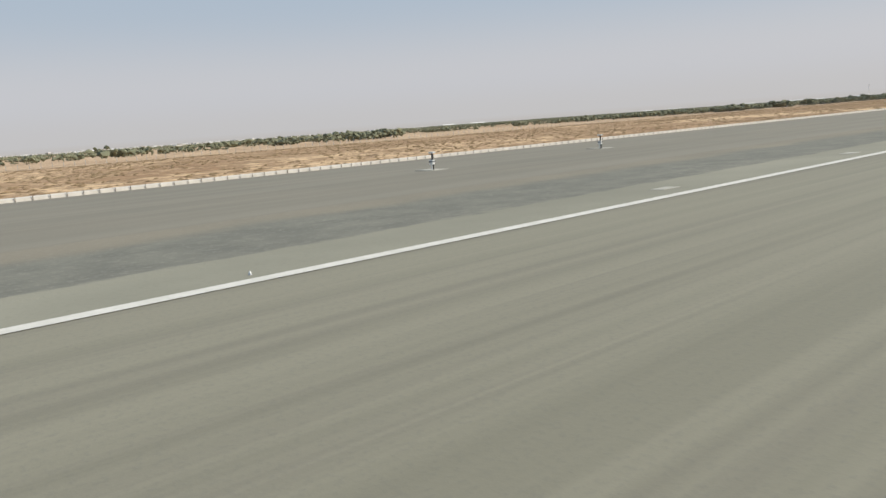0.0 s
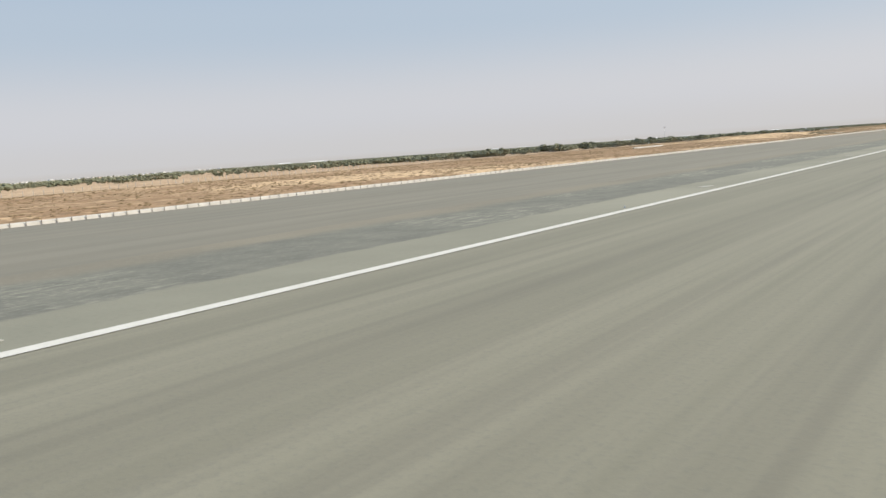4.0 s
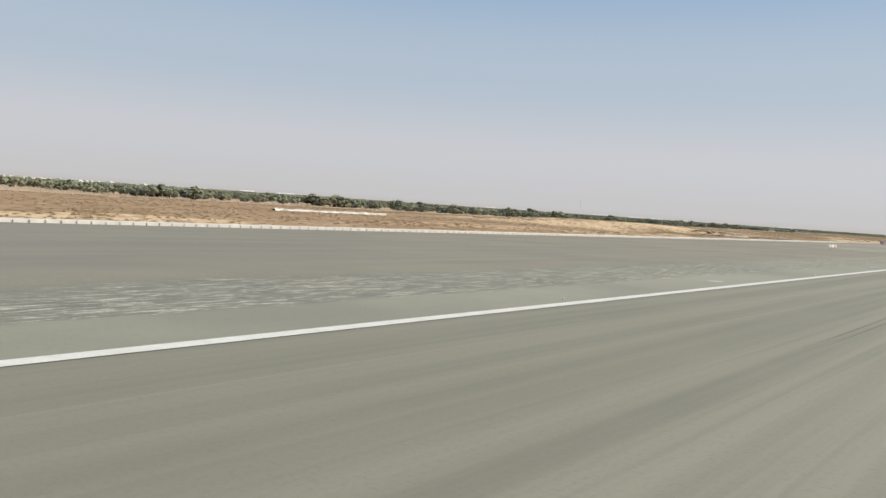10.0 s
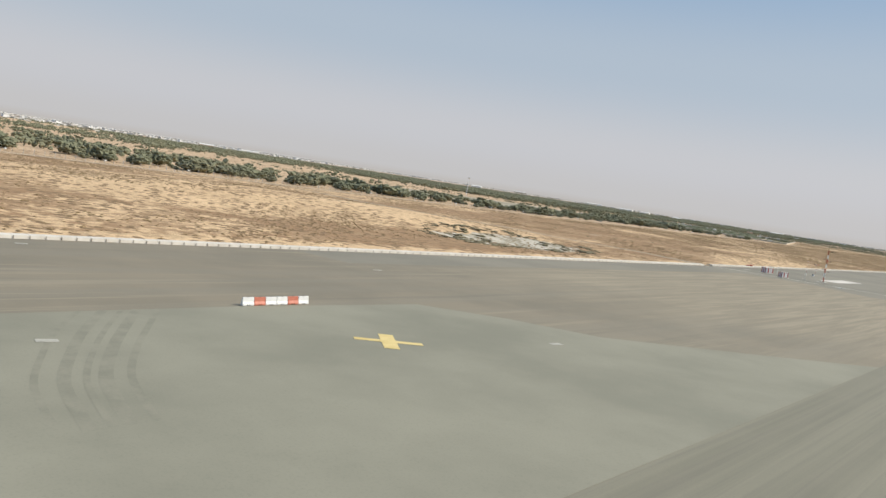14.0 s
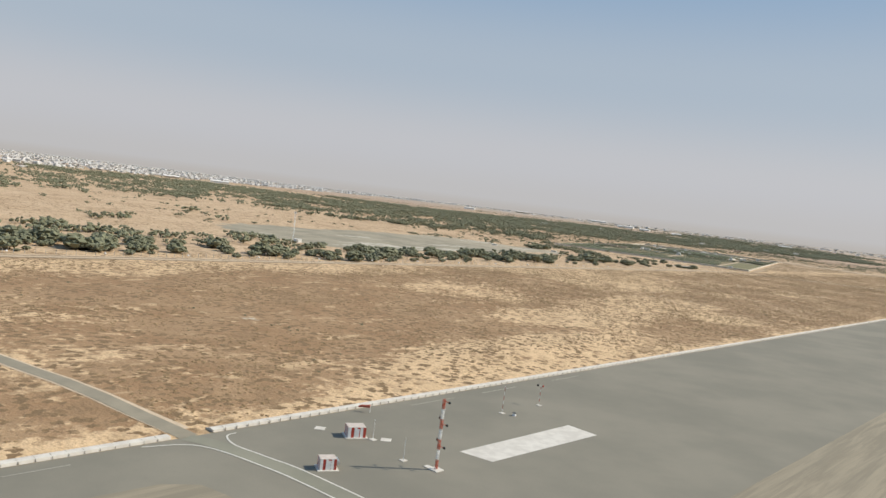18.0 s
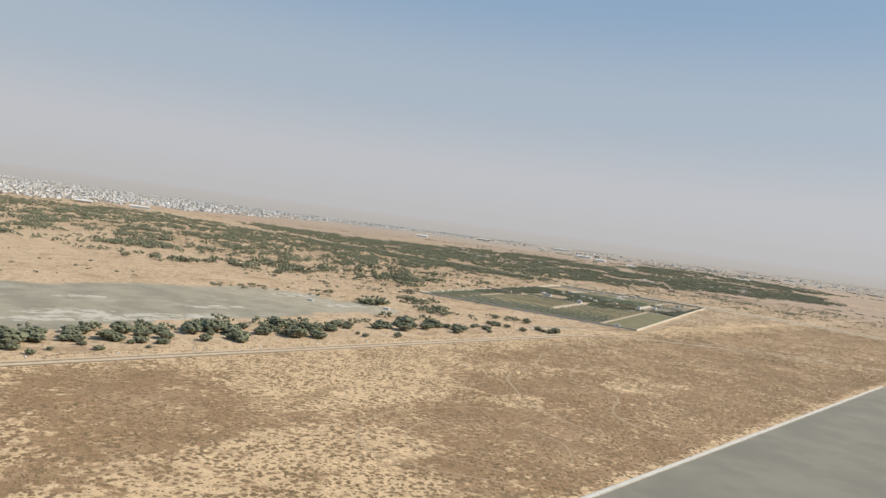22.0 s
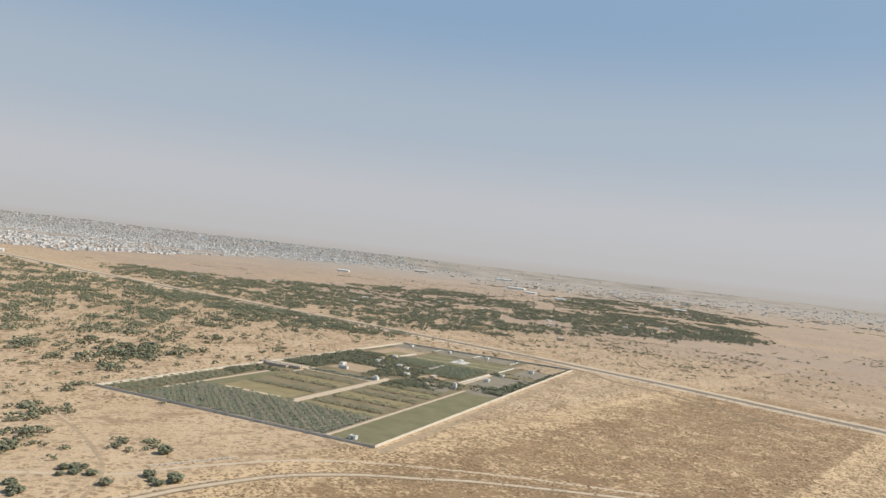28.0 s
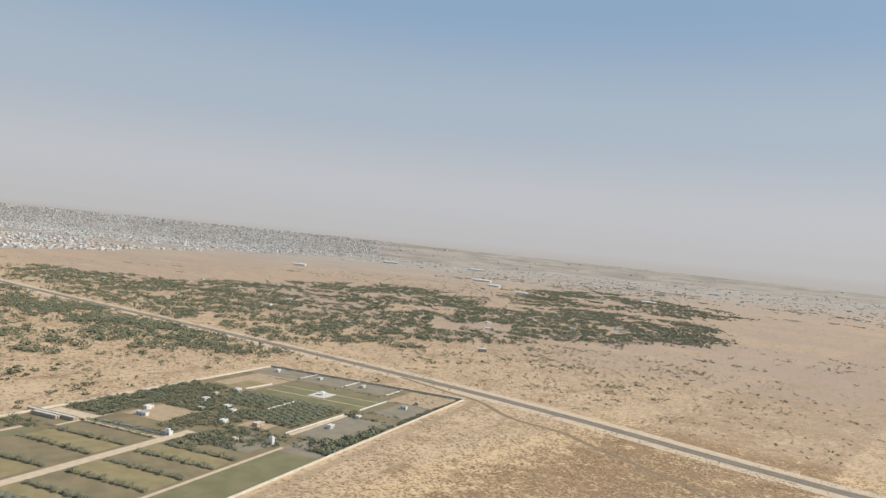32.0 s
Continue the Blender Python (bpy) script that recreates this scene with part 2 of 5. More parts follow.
def m_shoulder(k):
    blot, grit, lane = k.noise(0.05, 4, 0.6), k.noise(5.0, 2, 0.7), k.noise(1.0, 3, 0.6, k.stretch(0.2, 0.008))
    c = k.mix(k.step(blot, 0.3, 0.7), (0.202, 0.174, 0.126), (0.247, 0.208, 0.148))
    c = k.mix(k.step(lane, 0.35, 0.7, 0, 0.5), c, (0.225, 0.203, 0.156))
    worn = k.math("MULTIPLY", k.step(k.noise(1.0, 5, 0.7, k.stretch(0.5, 0.018), 0.4), 0.5, 0.66), k.step(k.noise(0.022, 3), 0.38, 0.6))
    c = k.mix(k.step(worn, 0, 1, 0, 0.55), c, (0.31, 0.262, 0.185))
    c = k.mix(k.step(k.noise(1.0, 4, 0.65, k.stretch(0.28, 0.01)), 0.54, 0.68, 0, 0.4), c, (0.165, 0.148, 0.112))
    sep = k.nt.nodes.new("ShaderNodeSeparateXYZ")
    k.put(sep, 0, k.pos)
    c = k.mix(k.step(k.math("ADD", sep.outputs["Y"], k.math("MULTIPLY", blot, 120.0)), 720, 960, 0.6, 0.0), c, k.mix(k.step(lane, 0.35, 0.65), (0.186, 0.174, 0.137), (0.222, 0.207, 0.162)))
    chips = k.step(k.math("ADD", sep.outputs["Y"], k.math("MULTIPLY", blot, 60.0)), 1060, 1150, 0.0, 0.75)
    c = k.mix(chips, c, k.mix(k.step(k.noise(1.0, 5, 0.7, k.stretch(0.5, 0.025), 0.5), 0.38, 0.64), (0.245, 0.207, 0.145), (0.345, 0.288, 0.2)))
    c = k.mix(k.step(grit, 0.5, 0.85, 0, 0.3), c, (0.12, 0.115, 0.1))
    k.bump(grit, 0.3, 0.03)
    return c


def m_band(k):
    """Coarse chip seal, worn into pale streaks along it and fading into the shoulder."""
    sep = k.nt.nodes.new("ShaderNodeSeparateXYZ")
    k.put(sep, 0, k.pos)
    along, across = sep.outputs["Y"], k.math("ADD", sep.outputs["X"], k.math("MULTIPLY", k.noise(0.12, 3), 6.0))
    grit, streak = k.noise(2.6, 3, 0.75), k.noise(1.0, 5, 0.75, k.stretch(4.2, 0.42), 0.6)
    late = k.step(along, 420, 780)
    seal = k.math("MULTIPLY", k.step(across, -37.5, -33.5), k.step(along, 620, 880, 1.0, 0.12))
    blot = k.mix(k.step(k.noise(0.05, 4, 0.6), 0.3, 0.7), (0.198, 0.175, 0.13), (0.238, 0.207, 0.151))
    c = k.mix(seal, blot, k.mix(k.step(k.noise(0.4, 3), 0.3, 0.7), (0.145, 0.14, 0.112), (0.185, 0.177, 0.139)))
    c = k.mix(k.step(grit, 0.5, 0.7, 0, 0.4), c, (0.29, 0.27, 0.215))
    patch = k.step(k.math("ADD", k.noise(0.06, 4, 0.6), k.math("MULTIPLY", late, 0.16)), 0.46, 0.62)
    worn = k.math("MULTIPLY", k.math("MULTIPLY", k.step(streak, 0.525, 0.585), patch), k.step(across, -37.0, -32.5, 0.0, 1.0))
    worn = k.math("MULTIPLY", worn, k.step(along, 180, 520, 0.2, 1.0))
    c = k.mix(k.math("MULTIPLY", worn, k.step(grit, 0.36, 0.6, 0.3, 1.0)), c, k.mix(k.step(along, 760, 900), (0.5, 0.468, 0.35), (0.43, 0.392, 0.282)))
    edge = k.math("ADD", sep.outputs["X"], k.math("MULTIPLY", k.math("SUBTRACT", k.noise(0.9, 4, 0.7, k.stretch(1.0, 0.35)), 0.5), 2.6))
    margin = k.mix(k.step(k.noise(0.05, 4, 0.6), 0.3, 0.7), (0.22, 0.208, 0.155), (0.28, 0.262, 0.196))
    c = k.mix(k.math("MULTIPLY", k.step(edge, -27.7, -27.0), k.step(along, 880, 890, 1.0, 0.0)), c, margin)
    k.bump(grit, 0.6, 0.05)
    return c


def m_tone(a, b, scale=0.6, grain=12.0, amount=0.3, bump=0.15, dist=0.01):
    def build(k):
        c = k.mix(k.step(k.noise(scale, 4, 0.6), 0.3, 0.7), a, b)
        g = k.noise(grain, 2, 0.7)
        c = k.mix(k.step(g, 0.45, 0.85, 0, amount), c, tuple(v * 0.6 for v in a))
        k.bump(g, bump, dist)
        return c
    return build


def m_leaf(a, b, dry):
    def build(k):
        c = k.mix(k.island, a, b)
        c = k.mix(k.step(k.noise(0.02, 2), 0.5, 0.75, 0, 0.5), c, dry)
        return k.mix(k.step(k.noise(1.7, 3, 0.7), 0.4, 0.75, 0, 0.45), c, tuple(v * 0.65 for v in a))
    return build


GROUND = material("desert ground", m_ground, 0.95)
RUNWAY = material("runway asphalt", m_runway, 0.85)
SHOULDER = material("shoulder asphalt", m_shoulder, 0.9)
BAND = material("chip seal", m_band, 0.92)
TAXI = material("taxiway asphalt", m_tone((0.22, 0.208, 0.155), (0.28, 0.262, 0.196), 0.05, 5.0, 0.25), 0.88)
DARKAPRON = material("apron asphalt", m_tone((0.202, 0.184, 0.142), (0.25, 0.224, 0.172), 0.03, 4.0, 0.25), 0.9)
PAINT = material("road paint", m_tone((0.58, 0.545, 0.465), (0.66, 0.62, 0.54), 0.8, 6.0, 0.35), 0.6)
FADED = material("faded paint", m_tone((0.37, 0.345, 0.285), (0.48, 0.45, 0.375), 0.8, 6.0, 0.5), 0.7)
YELLOW = material("yellow paint", m_tone((0.62, 0.46, 0.17), (0.72, 0.56, 0.24), 0.5, 5.0, 0.35), 0.6)
RUBBER = material("tyre rubber", m_tone((0.112, 0.104, 0.082), (0.148, 0.138, 0.108), 0.5, 6.0, 0.35), 0.8)
CONCRETE = material("pale concrete", m_tone((0.55, 0.50, 0.43), (0.66, 0.61, 0.53), 0.4, 5.0, 0.3), 0.85)
POSTMAT = material("dark post", m_tone((0.17, 0.14, 0.11), (0.23, 0.19, 0.15)), 0.8)
WHITE = material("white paint", m_tone((0.72, 0.71, 0.68), (0.8, 0.79, 0.76), 1.5, 9.0, 0.15), 0.5)
MASTRED = material("weathered mast red", m_tone((0.42, 0.1, 0.06), (0.52, 0.14, 0.085), 1.5, 9.0, 0.2), 0.55)
RED = material("red paint", m_tone((0.36, 0.05, 0.035), (0.45, 0.07, 0.045), 1.5, 9.0, 0.2), 0.5)
ORANGE = material("orange plastic", m_tone((0.52, 0.17, 0.11), (0.6, 0.22, 0.15), 1.5, 9.0, 0.2), 0.45)
METAL = material("galvanised steel", m_tone((0.45, 0.45, 0.44), (0.55, 0.55, 0.53), 2.0, 15.0, 0.2), 0.45, 0.7)
BLACK = material("black plastic", m_tone((0.02, 0.02, 0.02), (0.035, 0.035, 0.035)), 0.5)
TRACK = material("graded track", m_tone((0.46, 0.34, 0.215), (0.56, 0.42, 0.275), 0.15, 3.0, 0.3), 0.95)
ROADMAT = material("desert road asphalt", m_tone((0.192, 0.155, 0.115), (0.235, 0.19, 0.142), 0.05, 2.0, 0.2), 0.9)
BARK = material("bark", m_tone((0.11, 0.08, 0.055), (0.17, 0.125, 0.085), 3.0, 20.0, 0.4), 0.95)
LEAF = material("ghaf foliage", m_leaf((0.168, 0.172, 0.106), (0.22, 0.216, 0.134), (0.238, 0.216, 0.14)), 0.9)
SALTBUSH = material("salt bush", m_leaf((0.15, 0.128, 0.078), (0.2, 0.168, 0.1), (0.21, 0.165, 0.1)), 0.95)
SCRUB = material("dry scrub", m_leaf((0.24, 0.16, 0.08), (0.32, 0.22, 0.118), (0.24, 0.178, 0.09)), 0.95)
PALM = material("palm fronds", m_leaf((0.18, 0.197, 0.122), (0.235, 0.248, 0.155), (0.215, 0.215, 0.14)), 0.8, 0.0, 0.15)
VERGE = material("trodden verge", m_tone((0.22, 0.155, 0.095), (0.29, 0.21, 0.13), 0.1, 2.0, 0.3), 0.95)
GRASS = material("irrigated grass", m_tone((0.172, 0.156, 0.078), (0.222, 0.195, 0.106), 0.05, 1.5, 0.35), 0.95)
SOIL = material("farm soil", m_tone((0.19, 0.15, 0.085), (0.26, 0.20, 0.115), 0.05, 1.5, 0.3), 0.95)
DRYCROP = material("dry crop stubble", m_tone((0.24, 0.19, 0.095), (0.31, 0.245, 0.125), 0.06, 1.5, 0.3), 0.95)
GREYSOIL = material("grey paddock soil", m_tone((0.225, 0.188, 0.135), (0.285, 0.238, 0.168), 0.05, 1.5, 0.3), 0.95)
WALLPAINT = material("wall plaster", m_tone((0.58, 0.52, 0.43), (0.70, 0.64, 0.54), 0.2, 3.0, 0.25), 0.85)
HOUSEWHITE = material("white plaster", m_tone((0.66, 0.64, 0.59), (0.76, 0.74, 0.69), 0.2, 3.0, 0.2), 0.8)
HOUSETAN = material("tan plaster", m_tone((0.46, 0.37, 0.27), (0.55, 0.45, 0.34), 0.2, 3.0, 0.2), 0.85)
GLASS = material("dark window glass", m_tone((0.03, 0.035, 0.04), (0.05, 0.055, 0.06)), 0.12)


def m_city(k):
    c = k.mix(k.step(k.island, 0.0, 0.8), (0.48, 0.45, 0.405), (0.73, 0.72, 0.70))
    return k.mix(k.step(k.math("FRACT", k.math("MULTIPLY", k.island, 7.3)), 0.86, 0.9), c, (0.4, 0.34, 0.28))


CITY = material("town plaster", m_city, 0.85)
PALE = material("pale graded sand", m_tone((0.52, 0.4, 0.275), (0.61, 0.475, 0.33), 0.15, 3.0, 0.3), 0.95)
DUSTY = material("dusty asphalt", m_tone((0.255, 0.222, 0.162), (0.315, 0.27, 0.195), 0.12, 3.0, 0.3), 0.92)
WORN = material("worn sand track", m_tone((0.36, 0.26, 0.16), (0.46, 0.335, 0.21), 0.12, 2.0, 0.4), 0.95)

# ---- building helpers ----
EDGE, KERB, RISE = 21.2, 125.0, 2.32  # runway edge line, kerb, and the runway's height over the desert
rng = np.random.default_rng(7)


def grade(x):
    """Height of the paved cross slope."""
    return RISE * min(1.0, max(0.0, (KERB + x) / (KERB - EDGE)))


def mesh(name, verts, faces, mat, smooth=False):
    me = bpy.data.meshes.new(name)
    me.from_pydata((np.asarray(verts, float) * PLAN).tolist(), [], [tuple(f) for f in faces])
    me.materials.append(mat)
    if smooth:
        me.polygons.foreach_set("use_smooth", [True] * len(me.polygons))
    me.update()
    return me


def structure(name, verts, faces, mat, label, category):
    return tagged(new(name, mesh(name, verts, faces, mat)), label, category, kind="structure")


def scaled(m):
    """A pose of the plan, in metres."""
    m = m.copy()
    m.translation *= PLAN
    return m


def part(name, me, parent, label="", at=None):
    ob = new(name, me)
    ob.parent = parent
    if at is not None:
        ob.matrix_basis = scaled(at)
    return tagged(ob, label) if label else ob


def thing(name, label, category, at=None, group=""):
    ob = new(name)
    ob.empty_display_size = 0.5
    if at is not None:
        ob.matrix_basis = scaled(at)
    return tagged(ob, label, category, group)


BOX_F = [(0, 3, 2, 1), (4, 5, 6, 7), (0, 1, 5, 4), (1, 2, 6, 5), (2, 3, 7, 6), (3, 0, 4, 7)]


def box_v(x0, x1, y0, y1, z0, z1, taper=0.0):
    t = taper
    return [(x0, y0, z0), (x1, y0, z0), (x1, y1, z0), (x0, y1, z0), (x0 + t, y0 + t, z1), (x1 - t, y0 + t, z1), (x1 - t, y1 - t, z1), (x0 + t, y1 - t, z1)]


def boxes(name, rows, mat):
    """One mesh of several boxes (x0, x1, y0, y1, z0, z1)."""
    v, f = [], []
    for r in rows:
        n = len(v)
        v += box_v(*r)
        f += [tuple(i + n for i in q) for q in BOX_F]
    return mesh(name, v, f, mat)


def bevelled(name, rows, mat, width=0.03):
    bm = bmesh.new()
    bm.from_mesh(boxes(name, rows, mat))
    bmesh.ops.bevel(bm, geom=bm.edges[:], offset=width * PLAN, segments=2, affect="EDGES")
    me = bpy.data.meshes.new(name)
    bm.to_mesh(me)
    bm.free()
    me.materials.append(mat)
    return me


def tube(name, pts, radius, mat, sides=8, tip=None):
    """A round bar along a polyline, tapering to tip."""
    v, f, n = [], [], len(pts)
    tip = radius if tip is None else tip
    for i, p in enumerate(pts):
        d = (Vector(pts[min(i + 1, n - 1)]) - Vector(pts[max(i - 1, 0)])).normalized()
        a = d.orthogonal().normalized()
        b = d.cross(a)
        r = radius + (tip - radius) * i / max(1, n - 1)
        v += [tuple(Vector(p) + r * (math.cos(6.2832 * j / sides) * a + math.sin(6.2832 * j / sides) * b)) for j in range(sides)]
    for i in range(n - 1):
        f += [(i * sides + j, i * sides + (j + 1) % sides, (i + 1) * sides + (j + 1) % sides, (i + 1) * sides + j) for j in range(sides)]
    f += [tuple(range(sides))[::-1], tuple(range((n - 1) * sides, n * sides))]
    return mesh(name, v, f, mat, False)


def curve(pts, n=6):
    """A smooth line through the points."""
    p = [pts[0]] + list(pts) + [pts[-1]]
    out = []
    for a, b, c, d in zip(p, p[1:], p[2:], p[3:]):
        for i in range(n):
            t = i / n
            out.append(tuple(0.5 * (2 * q + (r - o) * t + (2 * o - 5 * q + 4 * r - e) * t * t + (3 * q - o - 3 * r + e) * t ** 3) for o, q, r, e in zip(a, b, c, d)))
    return out + [pts[-1]]


def strip(name, pts, width, z, mat, label, category, follow=True):
    """A flat road along a polyline, laid on the ground."""
    dense = []
    for (x0, y0), (x1, y1) in zip(pts, pts[1:]):
        n = max(1, int(math.hypot(x1 - x0, y1 - y0) / 12))
        dense += [(x0 + (x1 - x0) * i / n, y0 + (y1 - y0) * i / n) for i in range(n)]
    dense.append(pts[-1])
    v, f = [], []
    for i, (x, y) in enumerate(dense):
        a, b = dense[max(0, i - 1)], dense[min(len(dense) - 1, i + 1)]
        dx, dy = b[0] - a[0], b[1] - a[1]
        ln = math.hypot(dx, dy) or 1
        nx, ny = -dy / ln * width / 2, dx / ln * width / 2
        for s in (-1, 1):
            px, py = x + s * nx, y + s * ny
            v.append((px, py, (ground_z(px, py) if follow else 0) + z))
        if i:
            f.append((2 * i - 2, 2 * i - 1, 2 * i + 1, 2 * i)[::-1])
    return structure(name, v, f, mat, label, category)


# ---- the ground: one sheet to the horizon ----
DUNES = [(-170, 1182, 24, 34, -2.1), (-255, 1120, 45, 75, 4.0), (-215, 1180, 34, 40, 2.2), (-150, 1415, 16, 70, 1.4), (-178, 1530, 22, 60, 1.5), (-205, 300, 40, 110, 0.5),
         (-300, 560, 60, 120, 0.5), (-320, 160, 60, 120, 0.5), (-230, 1650, 40, 60, 1.2), (-300, 1450, 60, 120, 1.2), (-330, 850, 40, 150, 0.5)]
FARM_A, FARM_U, FARM_V, FARM_L, FARM_W = (-394.0, 2295.0), (-0.25, 0.968), (-0.966, -0.257), 643.0, 292.0


def farm(u, v):
    return FARM_A[0] + u * FARM_U[0] + v * FARM_V[0], FARM_A[1] + u * FARM_U[1] + v * FARM_V[1]


def farm_uv(x, y):
    dx, dy = x - FARM_A[0], y - FARM_A[1]
    return dx * FARM_U[0] + dy * FARM_U[1], dx * FARM_V[0] + dy * FARM_V[1]


def wave(x, y):
    return (math.sin(x * 0.031 + 1.3 * math.sin(y * 0.011)) + math.sin(y * 0.027 + 1.7 * math.sin(x * 0.017))
            + 0.6 * math.sin(x * 0.083 + y * 0.061) + 0.4 * math.sin(y * 0.13 - x * 0.09))


def soft(v, a, b):
    t = min(1.0, max(0.0, (v - a) / (b - a)))
    return t * t * (3 - 2 * t)


PAN = [(-590, 1680, 105, 105), (-602, 1830, 98, 130), (-612, 1930, 85, 75), (-560, 1995, 44, 42), (-535, 1655, 60, 70)]


def pan_at(x, y):
    return max(soft(1.25 - math.hypot((x - cx) / sx, (y - cy) / sy), 0.0, 0.5) for cx, cy, sx, sy in PAN)


def rise(x, y):
    """Added low hills that close the plain, standing in for flat ground past the clip distance."""
    s = -0.63 * x + 0.775 * y
    return 205.0 * soft(s, 9870, 10700) ** 0.9 if s > 9870 else 0.0


def ground_z(x, y):
    if y > 3100 or x < -2700:
        return 0.02 + rise(x, y)
    if x > -KERB - 1.0:
        return grade(x) - (0.06 if x < 60 else 0.0)
    u, v = farm_uv(x, y)
    flat = soft(max(-u, u - FARM_L, -v, v - FARM_W), 2, 30) * (1 - pan_at(x, y)) if -700 < x < -300 or (y > 2100 and x > -1000) else 1.0
    near = soft(-x, KERB + 2, KERB + 35) * (1.0 - 0.95 * soft(-x, 360, 380) * (1 - soft(-x, 396, 440)))
    h = (0.12 + 0.1 * soft(y, 900, 1100)) * wave(x, y) * soft(x, -720, -640) * (1 - soft(y, 2200, 2290)) + sum(d * math.exp(-((x - cx) / sx) ** 2 - ((y - cy) / sy) ** 2) for cx, cy, sx, sy, d in DUNES)
    return 0.02 + near * flat * h - 0.35 * pan_at(x, y)


SANDY = [(-232, 1195, 24, 36, 1.6), (-250, 1125, 62, 95, 1.0), (-215, 1190, 45, 55, 0.7), (-195, 1235, 30, 40, 0.25), (-348, 1330, 24, 210, 0.35), (-255, 1270, 30, 40, 0.2),
         (-150, 1420, 22, 78, 0.75), (-190, 1530, 22, 50, 0.5), (-140, 1345, 12, 30, 0.5), (-276, 1525, 30, 40, 0.35), (-200, 1510, 26, 60, 0.6), (-208, 1600, 26, 40, 0.45)]
SANDY += [(-305, 1745, 48, 75, 0.6), (-216, 1650, 28, 50, 0.5), (-206, 1688, 15, 13, 1.0), (-235, 1817, 12, 17, 1.0), (-232, 1937, 10, 14, 0.9), (-345, 1790, 30, 130, 0.4),
          (-294, 1905, 26, 40, 0.35), (-222, 1960, 24, 40, 0.45), (-170, 1640, 20, 30, 0.5)]
SANDY += [(-208, 530, 42, 60, 0.8), (-150, 560, 18, 60, 0.4), (-150, 190, 14, 60, 0.4), (-180, 260, 30, 50, 0.35), (-152, 752, 12, 40, 0.45), (-180, 925, 20, 45, 0.55), (-150, 970, 14, 40, 0.5),
          (-168, 1015, 30, 45, 0.4), (-350, 850, 20, 60, 0.5), (-330, 600, 40, 160, 0.25), (-300, 90, 80, 120, 0.35), (-134, 700, 5, 700, 0.25)]
EARTHY = [(-250, 1390, 95, 100, 0.22), (-345, 1640, 38, 48, 0.3), (-255, 1880, 36, 55, 0.2), (-320, 1930, 30, 60, 0.2), (-235, 1768, 26, 26, 0.2), (-260, 700, 90, 170, 0.2), (-160, 1110, 24, 60, 0.2)]


def sand_at(x, y):
    s = 0.16 + 0.3 * soft(-x, 340, 385)
    s += max(w * soft(1.4 - math.hypot((x - cx) / sx, (y - cy) / sy), 0.0, 0.7) for cx, cy, sx, sy, w in SANDY)
    if x > -KERB - 7:
        s += 0.45
    s -= max(w * soft(1.4 - math.hypot((x - cx) / sx, (y - cy) / sy), 0.0, 0.7) for cx, cy, sx, sy, w in EARTHY)
    s += 0.16 * soft(y, 1560, 1750) * soft(-x, 200, 290) * (1 - soft(y, 2120, 2260)) + 0.12 * soft(y, 2180, 2330) * (1 - soft(-x, 340, 385))
    s += 0.25 * soft(-x, 330, 372) * soft(y, 1100, 1300)
    s -= 0.25 * soft(y, 700, 800) * (1 - soft(y, 980, 1060)) * soft(-x, 130, 180)
    return s


CRUST = [(-168, 1180, 18, 36), (-514, 1725, 15, 95), (-638, 1976, 14, 34), (-570, 1992, 10, 30), (-611, 1735, 7, 24), (-540, 1692, 12, 34), (-560, 1830, 8, 30)]


def salt_at(x, y):
    return max(soft(1.3 - math.hypot((x - cx) / sx, (y - cy) / sy), 0.0, 0.6) for cx, cy, sx, sy in CRUST)


def axis(*runs):
    out = []
    for a, b, n in runs:
        out += list(np.linspace(a, b, n, endpoint=False))
    return out


xs = axis((-12500, -4200, 72), (-4200, -1500, 24), (-1500, -720, 26), (-720, -KERB - 1.2, 105)) + [-KERB - 1.1, -KERB - 0.9, -112, -95, -75, -50, -EDGE, 0, 30, 60, 70, 200, 800, 3000, 6000]
ys = axis((-3500, -200, 14), (-200, 2300, 350), (2300, 3100, 80), (3100, 6000, 28), (6000, 14000, 70))
verts = [(x, y, ground_z(x, y)) for y in ys for x in xs]
nx = len(xs)
faces = [(j * nx + i, j * nx + i + 1, (j + 1) * nx + i + 1, (j + 1) * nx + i) for j in range(len(ys) - 1) for i in range(nx - 1)]
ground = structure("ground", verts, faces, GROUND, "sandy desert plain with brown scrub and pale dunes", "ground")
ground.data.polygons.foreach_set("use_smooth", [True] * len(faces))
for key, rule in (("sand", sand_at), ("pan", pan_at), ("salt", salt_at), ("pink", lambda x, y: max(soft(-x, 365, 450), soft(y, 2930, 3080)) * (1 - 0.4 * soft(y, 2900, 3300)))):
    layer = ground.data.attributes.new(key, "FLOAT", "POINT")
    layer.data.foreach_set("value", [rule(v[0], v[1]) for v in verts])

# ---- pavements ----
Y0, Y1 = -400.0, 2300.0


def slab(name, outline, lift, mat, label, category):
    """A flat paved area on the cross slope, its outline cut at the runway edge by the caller."""
    v = [(x, y, grade(x) + lift) for x, y in outline]
    return structure(name, v, [tuple(range(len(v)))], mat, label, category)


